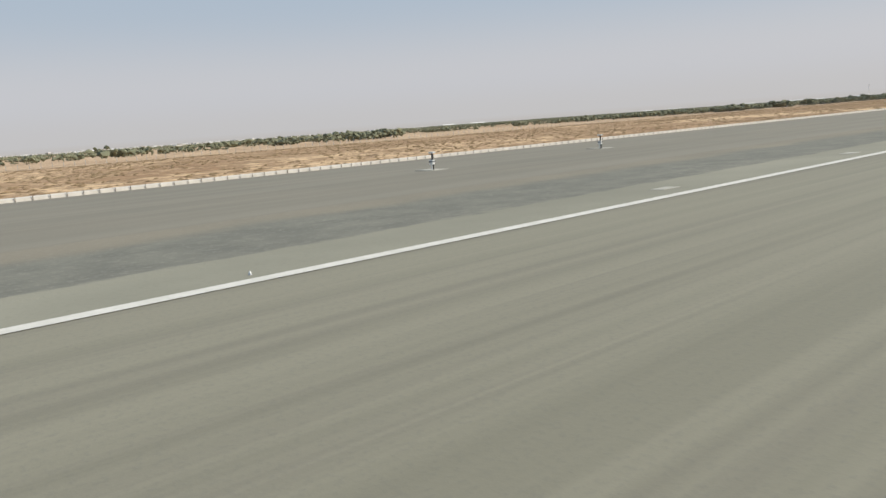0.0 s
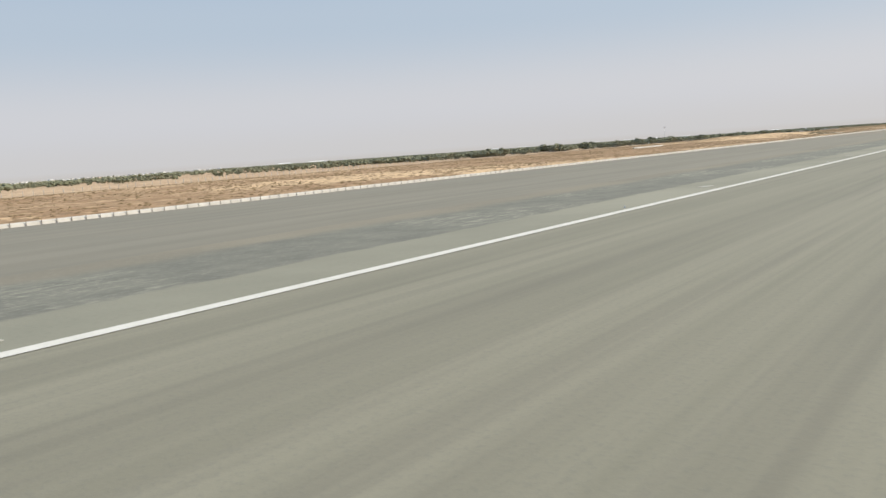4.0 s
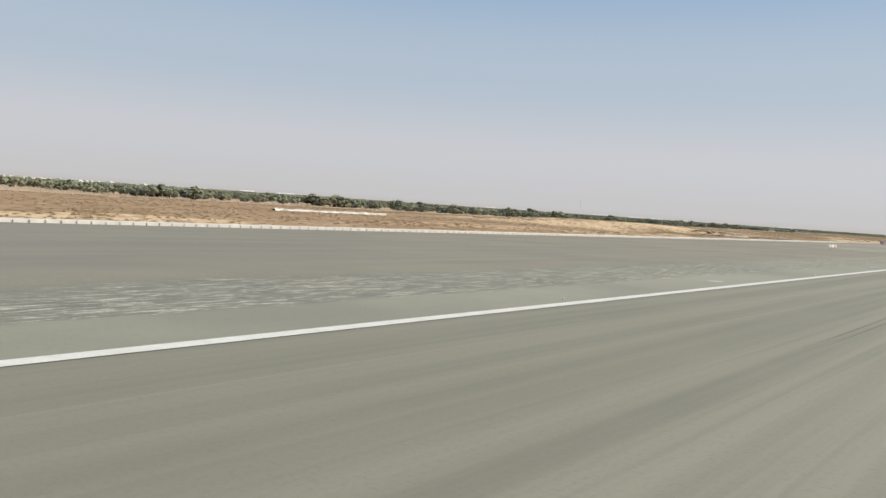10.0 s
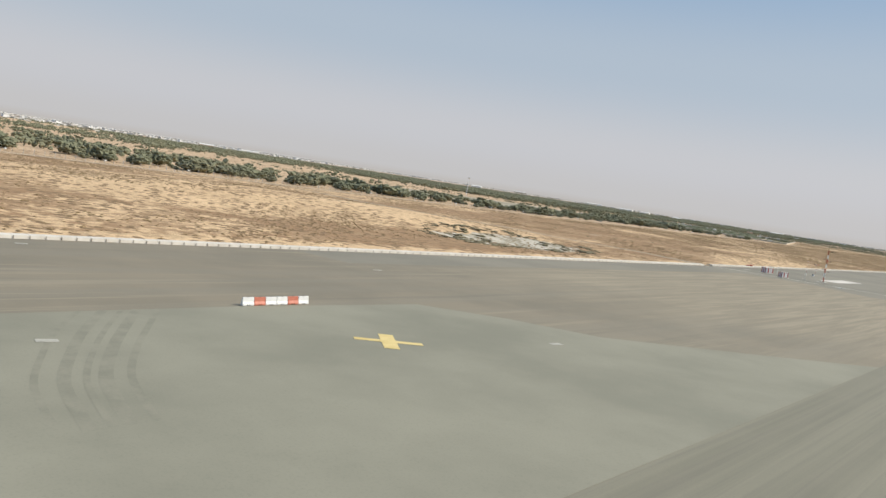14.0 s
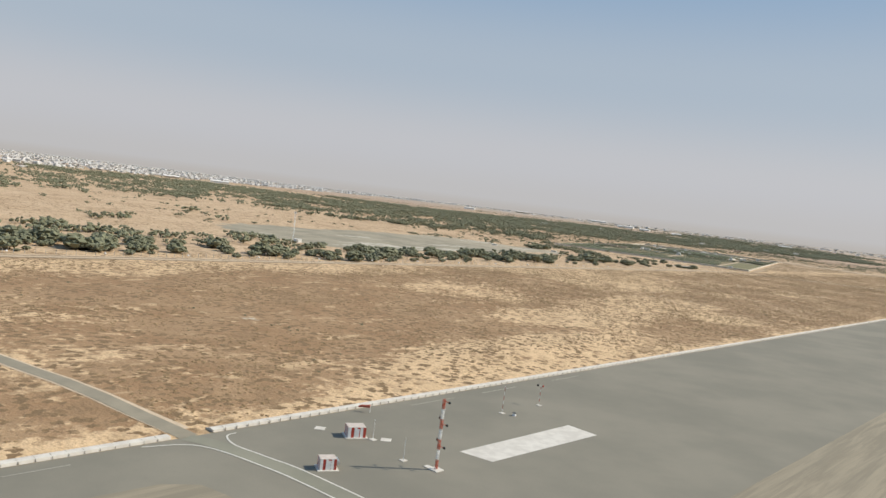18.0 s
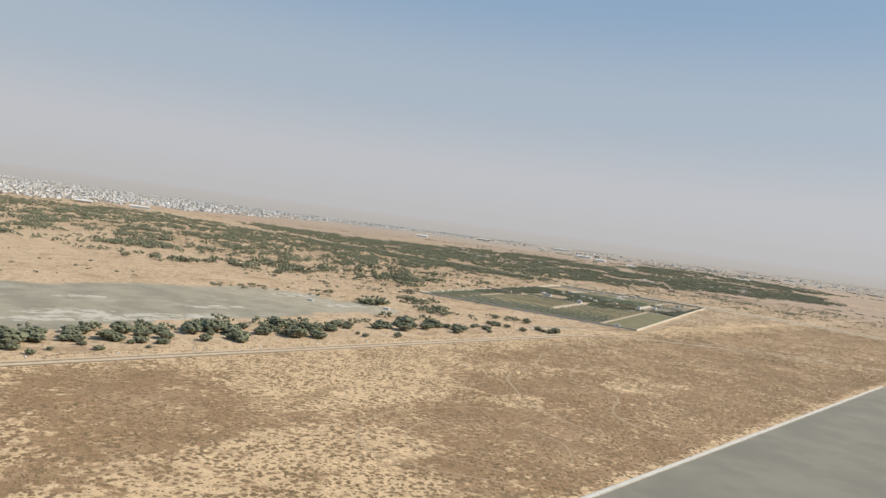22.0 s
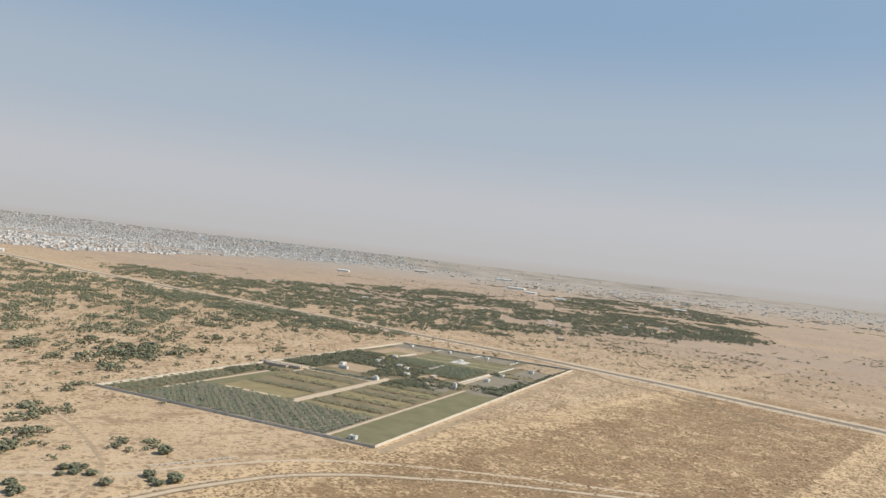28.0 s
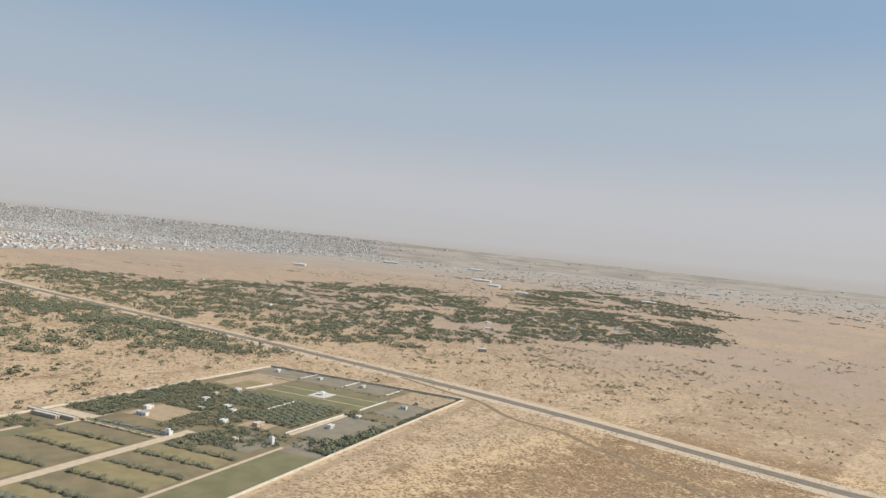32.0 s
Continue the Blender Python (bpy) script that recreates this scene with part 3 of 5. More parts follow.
slab("runway", [(45, Y0), (45, Y1), (-EDGE, Y1), (-EDGE, Y0)], 0.0, RUNWAY, "weathered grey-olive asphalt runway with faint lengthwise streaks", "runway")
slab("runway_shoulder", [(-EDGE, Y0), (-EDGE, Y1), (-KERB, Y1), (-KERB, Y0)], 0.0, SHOULDER, "wide brownish grey asphalt shoulder beside the runway", "pavement")
slab("shoulder_margin", [(-EDGE, Y0), (-EDGE, 930), (-31.4, 923.5), (-28.9, 915), (-27.55, 890), (-25.6, 880), (-25.6, Y0)], 0.008, TAXI, "smooth grey asphalt margin outside the edge line", "pavement")
slab("chip_seal_band", [(-25.6, Y0), (-25.6, 880), (-27.6, 890), (-29, 915), (-32, 924), (-38.5, 930), (-44, 900), (-44, 800), (-44, Y0)], 0.008, BAND,
     "dark coarse chip seal band with worn pale streaks", "pavement")
arc = [(-54, 951), (-47, 946), (-41, 938.5), (-36, 930), (-32, 922), (-29.3, 913), (-27.6, 895)]
slab("taxiway", [(-EDGE, 880), (-EDGE, 1062), (-34, 1046), (-48, 1030), (-60, 1026), (-71, 1019), (-73, 992), (-73, 955), (-63, 955)] + arc[0:], 0.018, TAXI,
     "closed taxiway in smooth greenish grey asphalt", "pavement")
slab("apron", [(-45, 1240), (-45, Y1), (-KERB + 0.3, Y1), (-KERB + 0.3, 1266), (-110, 1266), (-104, 1257), (-102.2, 1253.2), (-94.9, 1254.5), (-87.3, 1255.2), (-77.4, 1252.4), (-69.1, 1246.5), (-64, 1242.5), (-58, 1239)], 0.010, DARKAPRON, "dark grey asphalt apron with instruments", "pavement")
slab("kerbside_asphalt", [(-108, 1040), (-107, 1221), (-106.4, 1234), (-105.8, 1248), (-102.2, 1253.2), (-104, 1257), (-110, 1266), (-KERB + 0.3, 1266), (-KERB + 0.3, 1040)], 0.010, DARKAPRON, "darker asphalt strip along the kerb", "pavement")
slab("concrete_patch", [(-90.8, 1305.2), (-83, 1306.2), (-81.5, 1344), (-90, 1345)], 0.03, CONCRETE, "pale rectangular concrete patch in the apron", "pavement")

# ---- markings ----
slab("edge_line", [(-EDGE + 0.37, Y0), (-EDGE + 0.37, 924), (-EDGE - 0.4, 924), (-EDGE - 0.4, Y0)], 0.024, PAINT, "solid white runway edge line", "road marking")


def on_slope(x, y, lift=0.0, turn=0.0):
    """A pose flat on the paved cross slope."""
    return pose(x, y, grade(x) + lift, 0, -1.28, 0) @ pose(0, 0, 0, 0, 0, turn)


def plate(me_name, w, d, h, mat):
    return bevelled(me_name, [(-w / 2, w / 2, -d / 2, d / 2, 0, h)], mat, 0.02)


PAD = plate("pad", 1.0, 1.7, 0.018, FADED)
PADS = [147.8, 174.6, 204.9, 266.5, 320, 380, 441.5, 503.5, 564.6, 626.8, 686, 745.5, 806, 866, 911]
for y in PADS:
    t = thing("light_pad", "worn white concrete plate flush in the runway shoulder", "concrete pad", on_slope(-23.9, y, 0.014), "pads along the runway")
    part("plate", PAD, t)
for i, (x, y) in enumerate(((-47.3, 1018.0), (-62.6, 966.0), (-100, 1040), (-119.5, 985.5))):
    t = thing("light_pad", "worn white concrete plate in the taxiway surface", "concrete pad", on_slope(x, y, 0.03, -15), "pads along the taxiway")
    part("plate", PAD, t)

LAMP_BASE = tube("base", [(0, 0, 0), (0, 0, 0.06)], 0.07, METAL, 12, 0.05)
LAMP_GLASS = tube("lens", [(0, 0, 0.06), (0, 0, 0.1), (0, 0, 0.13)], 0.045, WHITE, 12, 0.02)
for y in (120.7, 180.6, 240.5, 300.4, 360.3, 420.2, 480.1, 540, 600, 660, 719, 770):
    t = thing("edge_light", "small white elevated runway edge light", "airfield light", pose(-22.4, y, grade(-22.4) + 0.012), "edge lights along the runway")
    part("lens", LAMP_GLASS, part("base", LAMP_BASE, t))

for y0, y1 in ((1160, 1184), (1194, 1217), (1222, 1240), (1322, 1338), (1350, 1366), (1384, 1400)):
    strip("kerb_line", [(-121.0, y0), (-121.0, y1)], 0.22, 0.11, FADED, "thin faded white line painted along the kerb", "road marking")
SCUFF = material("tyre scuffs", m_tone((0.212, 0.2, 0.149), (0.26, 0.243, 0.182), 0.4, 5.0, 0.25), 0.88)
for dy, w in ((-2.4, 0.5), (0, 0.9), (1.9, 0.5), (3.6, 1.0), (5.9, 0.6)):
    strip("tyre_arc", curve([(-73, 975.5 + dy), (-66, 970.6 + dy), (-59, 966.4 + 0.9 * dy), (-51, 962.4 + 0.8 * dy), (-42, 960 + 0.7 * dy)]), w, 0.084, SCUFF, "faint dark tyre arc on the taxiway", "tyre marks")

# rubber streaks left by tyres
v, f = [], []
SKIDS = [(-9.15, 545, 577, 0.2), (-8.25, 547, 576, 0.24), (-9.0, 653, 663, 0.16), (-7.75, 588, 601, 0.2), (-7.1, 586, 603, 0.2), (-6.7, 586, 602, 0.16), (-6.0, 436, 447, 0.16),
         (-5.3, 436, 445, 0.14), (-5.2, 466, 476, 0.18), (-6.0, 623, 634, 0.3), (-9.0, 722, 733, 0.16), (-8.6, 724, 731, 0.14), (-7.6, 529, 543, 0.18), (-5.2, 529, 537, 0.2), (-9.0, 622, 637, 0.1)]
for x, a, b, w in SKIDS:
    n = len(v)
    for j in range(13):
        y, k = a - 7 + (b - a + 12) * j / 12, x + 0.03 * math.sin(j * 0.5 + a) + 0.12 * math.sin(a) * j / 12
        ww = w * 0.34 * math.sin(math.pi * (j + 0.25) / 12.5)
        v += [(k - ww, y, RISE + 0.006), (k + ww, y, RISE + 0.006)]
    f += [(n + 2 * j, n + 2 * j + 1, n + 2 * j + 3, n + 2 * j + 2) for j in range(12)]
tagged(new("tyre_marks", mesh("tyre_marks", v, f, RUBBER)), "dark tyre rubber streaks along the runway", "tyre marks", kind="stuff")

# closed-taxiway cross
cross = thing("closed_cross", "yellow painted closed-taxiway cross on the asphalt", "road marking", on_slope(-54.3, 996.6, 0.035, 0))
part("bar", boxes("bar", [(-3.6, 3.6, -0.55, 0.55, 0, 0.012)], YELLOW), cross, at=pose(0, 0, 0, 0, 0, 51))
part("bar", boxes("bar", [(-3.4, 3.4, -0.8, 0.8, 0.004, 0.016)], YELLOW), cross, at=pose(0, 0, 0, 0, 0, -39))

# service road with white edge lines
strip("service_road_apron", curve([(-KERB + 0.2, 1263.5), (-118, 1266.2), (-108, 1268), (-93, 1269.6), (-47, 1270.2)]), 3.9, 0.1, TAXI, "pale grey service road crossing the apron", "road")
for pts in ([(-123.6, 1253.7), (-121, 1261), (-116, 1264.3), (-105, 1266.4), (-91, 1267.6), (-47, 1268.1)], [(-122.6, 1273), (-121.7, 1270.4), (-116.5, 1268.8), (-108, 1270), (-94, 1271.6), (-47, 1272.2)]):
    strip("service_edge_line", curve(pts), 0.4, 0.13, PAINT, "thin white service road edge line", "road marking")
for x0, x1 in ((-76.2, -75.6), (-74.0, -73.4), (-75.5, -74.1)):
    strip("hold_bar", [(x0 / 2 + x1 / 2, 1268.2), (x0 / 2 + x1 / 2, 1272.0 if x1 - x0 < 1 else 1270.2)], x1 - x0, 0.14, PAINT, "white painted hold bar across the service road", "road marking")
strip("service_road", [(-KERB, 1264), (-170, 1258), (-222, 1247), (-275, 1242), (-330, 1231), (-386, 1222)], 4.2, 0.1, DUSTY, "narrow dusty grey service road over the sand", "road")
strip("service_road_verge", [(-KERB - 4, 1264), (-170, 1258), (-222, 1247), (-275, 1242), (-330, 1231), (-384, 1222)], 5.6, 0.06, PALE, "pale sandy verge of the service road", "road")
PERIMETER = [(-386, -300), (-386, 1000), (-387, 2060)] + curve([(-388, 2120), (-379, 2180), (-358, 2224), (-321, 2266), (-280, 2307), (-150, 2400), (0, 2480)])
strip("perimeter_road", PERIMETER, 4.6, 0.14, PALE, "pale graded perimeter track", "road")
strip("perimeter_verge", PERIMETER, 9.0, 0.10, VERGE, "brown trodden verge of the perimeter track", "road")
strip("track_ruts", [(-392.8, -300), (-393.6, 2060), (-395.5, 2110), (-392, 2150)], 2.6, 0.11, PALE, "pale tyre-worn sand track", "road")
for pts, w, mat in ((((-470, 2052), (-434, 2104), (-426, 2137), (-414, 2181), (-400, 2218), (-377, 2251), (-348, 2280), (-307, 2314), (-274, 2338), (-200, 2385)), 4.2, PALE), (((-394, 2060), (-460, 2110), (-600, 2140), (-800, 2120)), 3.0, WORN),
                    (((-384, 2290), (-470, 2640), (-535, 2900), (-560, 2940)), 9.0, WORN), (((-160, 1700), (-200, 1690), (-225, 1720), (-215, 1760), (-175, 1765), (-152, 1740)), 1.0, WORN),
                    (((-150, 1690), (-205, 1668), (-245, 1715), (-230, 1785), (-160, 1790)), 1.1, WORN), (((-175, 1800), (-220, 1815), (-280, 1870), (-300, 1930), (-330, 1990)), 1.6, WORN),
                    (((-150, 1830), (-190, 1850), (-215, 1900), (-260, 1920), (-290, 1980)), 1.6, WORN),
                    (((-372, 2000), (-330, 2060), (-250, 2110), (-170, 2210)), 2.0, WORN)):
    strip("sand_track", curve(pts), w, 0.08, mat, "faint tyre track worn into the sand", "track")
HW = curve([(700, 2850), (-100, 2915), (-400, 2957), (-620, 2977), (-850, 2985), (-1130, 2988), (-1500, 2985), (-1900, 2985), (-2600, 3010), (-4800, 3150)], 4)
strip("highway_verge", HW, 56, 0.10, PALE, "graded sand verge of the highway", "road")
strip("highway", HW, 20, 0.16, ROADMAT, "two-lane asphalt highway across the desert", "road")
strip("highway_line", HW, 0.18, 0.19, FADED, "pale highway centre line", "road marking")
strip("ditch", curve([(-700, 2965), (-610, 2945), (-538, 2930), (-466, 2888), (-393, 2880), (-345, 2855), (-200, 2790)]), 8, 0.12, VERGE, "brown eroded ditch beside the highway", "ditch")
strip("old_track", [(-900, 3330), (-1600, 3560), (-2600, 3700), (-4200, 3900)], 8, 0.1, TRACK, "pale track over the far plain", "track")

# ---- kerb: sloped pale slabs with dark posts ----
kerb = tagged(new("kerb"), "low pale concrete kerb with thin dark posts at the desert edge", "kerb", kind="structure")
SLAB_F = [(0, 1, 2, 3), (3, 2, 6, 7), (7, 6, 5, 4), (0, 3, 7, 4), (1, 5, 6, 2)]


def slab_v(length):
    h = length / 2 - 0.025
    return [(0, -h, 0), (0, h, 0), (-0.12, h, 0.52), (-0.12, -h, 0.52), (-3.0, -h, 0.1), (-3.0, h, 0.1), (-1.5, h, 0.62), (-1.5, -h, 0.62)]


SLAB = mesh("kerb_slab", slab_v(2.7), SLAB_F, CONCRETE)
POST = bevelled("kerb_post", [(-0.05, 0.05, -0.07, 0.07, 0, 0.7)], POSTMAT, 0.02)
v, f, pv, pf = [], [], [], []
y = -300.0
while y < 2250:
    step = 2.4 if y < 1040 else 2.7
    if 1258.5 < y < 1269:
        y += 1
        continue
    if 1040 <= y < 1640:
        part("kerb_slab", SLAB, kerb, at=pose(-KERB - 0.05, y + step / 2, 0.0))
    else:
        n = len(v)
        v += [(a - KERB - 0.05, b + y + step / 2, c) for a, b, c in slab_v(step)]
        f += [tuple(q + n for q in w) for w in SLAB_F]
    if 1270 < y < 1640:
        part("kerb_post", POST, kerb, at=pose(-KERB + 0.08, y, 0.0))
    else:
        n, tall = len(pv), 0.75 if y < 640 else 0.5
        pv += box_v(-KERB - 0.04, -KERB + 0.04, y - 0.035, y + 0.035, 0, tall)
        pf += [tuple(q + n for q in w) for w in BOX_F]
    y += step
tagged(part("kerb_slabs", mesh("kerb_slabs", v, f, CONCRETE), kerb), kind="stuff")
tagged(part("kerb_posts", mesh("kerb_posts", pv, pf, POSTMAT), kerb), kind="stuff")

# pale gypsum bank in the scrub
v, f = [], []
for i in range(41):
    y, w = -36 + 1.8 * i, 2.2 * (1.1 - abs(i - 16) / 30) * rng.uniform(0.7, 1.25)
    k = rng.uniform(-0.7, 0.7)
    for px, pz in ((-w, -0.3), (-0.45 * w, 0.55), (0.1 * w, 0.8), (0.6 * w, 0.5), (w, -0.3)):
        v.append((px + k + rng.uniform(-0.2, 0.2), y, pz * rng.uniform(0.8, 1.3)))
    if i:
        f += [(5 * i - 5 + j, 5 * i - 4 + j, 5 * i + 1 + j, 5 * i + j) for j in range(4)]
bank = tagged(new("gypsum_bank", mesh("gypsum_bank", v, f, CONCRETE)), "long low bank of pale gypsum in the scrub", "earth bank")
bank.matrix_basis = scaled(pose(-261, 916, ground_z(-261, 916), 0, 0, 4))

# ---- airfield things ----
BAR_W, BAR_O = [], []
prof = [(-0.25, 0), (-0.25, 0.18), (-0.12, 0.45), (-0.1, 0.95), (0.1, 0.95), (0.12, 0.45), (0.25, 0.18), (0.25, 0)]


def water_barrier(mat):
    v = [(-0.78, a, b) for a, b in prof] + [(0.78, a, b) for a, b in prof]
    n = len(prof)
    f = [(i, (i + 1) % n, (i + 1) % n + n, i + n)[::-1] for i in range(n)] + [tuple(range(n)), tuple(range(n, 2 * n))[::-1]]
    bm = bmesh.new()
    for p in v:
        bm.verts.new(Vector(p) * PLAN)
    bm.verts.ensure_lookup_table()
    for q in f:
        bm.faces.new([bm.verts[i] for i in q])
    bmesh.ops.bevel(bm, geom=bm.edges[:], offset=0.014, segments=2, affect="EDGES")
    me = bpy.data.meshes.new("body")
    bm.to_mesh(me)
    bm.free()
    me.materials.append(mat)
    return me


body_w, body_o = water_barrier(WHITE), water_barrier(ORANGE)
slot = bevelled("fork_slot", [(-0.22, -0.06, -0.27, 0.27, 0.02, 0.12)], BLACK, 0.01)
cap = tube("filler_cap", [(0, 0, 0.94), (0, 0, 1.0)], 0.08, BLACK, 10)
for i, c in enumerate("woowow"[:6]):
    white = i in (0, 2, 3, 5)
    t = thing("water_barrier", "white plastic water-filled barrier on the asphalt" if white else "orange-red plastic water-filled barrier on the asphalt", "barrier",
              pose(-73.4, 992.6 + 1.62 * i, grade(-73.4) + 0.02, 0, 0, 90), "barriers across the taxiway")
    part("body", body_w if white else body_o, t)
    part("fork_slot", slot, t)
    part("fork_slot", slot, t, at=pose(0.3, 0, 0))
    part("filler_cap", cap, t)


SHELTERTOP = material("dusty shelter roof", m_tone((0.5, 0.42, 0.36), (0.6, 0.52, 0.45), 1.5, 9.0, 0.3), 0.8)


def striped_shelter(x, y, turn, w, d, h, extra):
    t = thing("equipment_shelter", "red and white striped equipment shelter on a concrete slab", "shelter", pose(x, y, grade(x) + 0.01, 0, 0, turn), "shelters on the apron")
    part("slab", bevelled("slab", [(-w / 2 - 0.5, w / 2 + 0.5, -d / 2 - 0.5, d / 2 + 0.5, 0, 0.15)], CONCRETE), t)
    n = 6
    for side, length, put in (("front", w, lambda i, s: (-w / 2 + i * s, -w / 2 + (i + 1) * s, -d / 2 - 0.02, -d / 2 + 0.04)),
                              ("back", w, lambda i, s: (-w / 2 + i * s, -w / 2 + (i + 1) * s, d / 2 - 0.04, d / 2 + 0.02)),
                              ("left", d, lambda i, s: (-w / 2 - 0.02, -w / 2 + 0.04, -d / 2 + 0.05 + i * s * 0.975, -d / 2 + 0.05 + (i + 1) * s * 0.975)),
                              ("right", d, lambda i, s: (w / 2 - 0.04, w / 2 + 0.02, -d / 2 + 0.05 + i * s * 0.975, -d / 2 + 0.05 + (i + 1) * s * 0.975))):
        s = length / n
        for i in range(n):
            a, b, c, e = put(i, s)
            part("panel", boxes("panel", [(a + 0.004, b - 0.004, c, e, 0.15, h)], RED if i % 2 else WHITE), t)
    part("roof", bevelled("roof", [(-w / 2 - 0.02, w / 2 + 0.02, -d / 2 - 0.02, d / 2 + 0.02, h, h + 0.07)], SHELTERTOP, 0.02), t)
    door = part("door", bevelled("door", [(-0.45, 0.45, -d / 2 - 0.07, -d / 2 - 0.021, 0.2, h - 0.25)], WHITE, 0.01), t)
    part("handle", boxes("handle", [(0.3, 0.36, -d / 2 - 0.12, -d / 2 - 0.07, 1.0, 1.25)], METAL), door)
    if extra:
        part("air_unit", bevelled("air_unit", [(w / 2 + 0.02, w / 2 + 0.6, -0.8, 0.2, 0.9, 1.7)], METAL, 0.03), t)
        part("air_unit", bevelled("air_unit", [(w / 2 + 0.02, w / 2 + 0.6, 0.4, 1.3, 0.9, 1.7)], METAL, 0.03), t)
    return t


striped_shelter(-109.3, 1293.0, 62, 3.8, 3.0, 2.25, False)
striped_shelter(-97.4, 1275.6, 62, 3.0, 2.4, 2.1, True)


def lattice_mast(x, y, h, w, label, bands, base=True):
    t = thing("lattice_mast", label, "mast", pose(x, y, ground_z(x, y) if x < -KERB else grade(x)))
    if base:
        part("footing", bevelled("footing", [(-1.1, 1.1, -1.1, 1.1, 0, 0.2)], CONCRETE), t)
        part("footing", bevelled("footing", [(-2.6, -1.3, -0.8, 0.5, 0, 0.1)], CONCRETE), t)
    step = h / bands
    for b in range(bands):
        mat = (MASTRED if b % 2 == 0 else WHITE) if base else WHITE
        z0, z1 = 0.1 + b * step, 0.1 + (b + 1) * step
        sec = []
        for cx, cy in ((-w, -w), (w, -w), (w, w), (-w, w)):
            sec.append((cx - 0.045, cx + 0.045, cy - 0.045, cy + 0.045, z0, z1))
        n = max(2, int(step / 1.1))
        for i in range(n):
            z = z0 + (z1 - z0) * (i + 0.5) / n
            sec += [(-w, w, -w - 0.04, -w + 0.04, z, z + 0.07), (-w, w, w - 0.04, w + 0.04, z, z + 0.07), (-w - 0.04, -w + 0.04, -w, w, z, z + 0.07), (w - 0.04, w + 0.04, -w, w, z, z + 0.07)]
        part("mast_section", boxes("mast_section", sec, mat), t)
    for i in range(bands):
        z0, z1 = 0.1 + i * step, 0.1 + (i + 1) * step
        part("brace", tube("brace", [(-w, -w, z0), (w, -w, z1)], 0.04, WHITE if not base or i % 2 else MASTRED, 5), t)
        part("brace", tube("brace", [(w, w, z0), (-w, w, z1)], 0.04, WHITE if not base or i % 2 else MASTRED, 5), t)
    return t


m = lattice_mast(-86, 1292.7, 13.6, 0.17, "tall red and white lattice mast on a concrete footing", 7)
for z, s in ((13.2, 1), (8.9, 1), (4.6, 1), (9.6, -1), (5.4, -1)):
    arm = part("bracket", boxes("bracket", [(0.1, 1.3, -0.05, 0.05, z, z + 0.1)], MASTRED), m, at=pose(0, 0, 0, 0, 0, 0 if s > 0 else 150))
    part("instrument", bevelled("instrument", [(1.15, 1.55, -0.15, 0.15, z - 0.15, z + 0.25)], BLACK, 0.03), arm, "black box-shaped instrument")
tall = lattice_mast(-522, 1587, 25.5, 0.45, "slender pale steel mast beside the dry lake", 8, False)
part("aerial", boxes("aerial", [(-1.6, 1.6, -0.1, 0.1, 24.3, 25.4)], WHITE), tall)
hut = thing("mast_hut", "small white service hut at the mast's foot", "hut", pose(-519, 1590, ground_z(-519, 1590)))
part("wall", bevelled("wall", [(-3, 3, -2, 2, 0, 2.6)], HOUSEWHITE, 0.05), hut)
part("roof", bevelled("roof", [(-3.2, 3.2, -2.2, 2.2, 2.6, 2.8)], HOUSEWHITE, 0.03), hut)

POLE = tube("pole", [(0, 0, 0.1), (0, 0, 3.4)], 0.05, WHITE, 8, 0.04)
POLE_B = [tube("pole_band", [(0, 0, 0.6 + 1.1 * i), (0, 0, 1.15 + 1.1 * i)], 0.056, RED, 8) for i in range(3)]
FOOT = plate("base_plate", 1.3, 1.3, 0.12, CONCRETE)
for x, y, h, kind in ((-105, 1338, 2.0, "pole"), (-105, 1354, 1.6, "vane"), (-93, 1291, 1.35, "plain"), (-105.5, 1294.6, 1.3, "plain")):
    t = thing("instrument_pole", "thin red and white instrument pole on a small base", "pole", pose(x, y, grade(x) + 0.01), "poles on the apron")
    part("base_plate", FOOT, t)
    p = part("pole", POLE, t)
    p.scale = (1, 1, h)
    if kind != "plain":
        for b in POLE_B:
            q = part("band", b, t)
            q.scale = (1, 1, h)
    if kind == "vane":
        part("crossarm", boxes("crossarm", [(-0.9, 0.9, -0.04, 0.04, 5.2, 5.3)], WHITE), t)
        part("cup", bevelled("cup", [(-1.2, -0.7, -0.25, 0.25, 5.0, 5.5)], BLACK, 0.08), t)
        part("cup", bevelled("cup", [(0.5, 0.8, -0.25, 0.25, 5.1, 5.6)], RED, 0.08), t)
    elif kind == "pole":
        part("crossarm", boxes("crossarm", [(-0.5, 0.5, -0.04, 0.04, 6.5, 6.6)], WHITE), t)
gauge = thing("rain_gauge", "small white cylindrical rain gauge on the asphalt", "gauge", pose(-102, 1339, grade(-102) + 0.01))
part("drum", tube("drum", [(0, 0, 0), (0, 0, 0.7)], 0.5, WHITE, 14, 0.42), gauge)
part("rim", tube("rim", [(0, 0, 0.7), (0, 0, 0.78)], 0.46, BLACK, 14), gauge)
sock = thing("windsock", "red and white windsock frame by the kerb", "windsock", pose(-121, 1308, grade(-121)))
part("pole", tube("pole", [(0, 0, 0), (0, 0, 1.6)], 0.06, WHITE, 8), sock)
part("cone", tube("cone", [(0, 0, 1.5), (-1.6, -1.2, 1.35), (-2.2, -1.7, 1.1)], 0.38, MASTRED, 12, 0.22), sock)
for x, y in ((-117, 1290), (-104, 1297)):
    t = thing("cover_plate", "pale concrete cover plate in the apron", "cover", on_slope(x, y, 0.014, 40), "cover plates")
    part("plate", plate("plate", 2.2, 2.2, 0.06, CONCRETE), t)
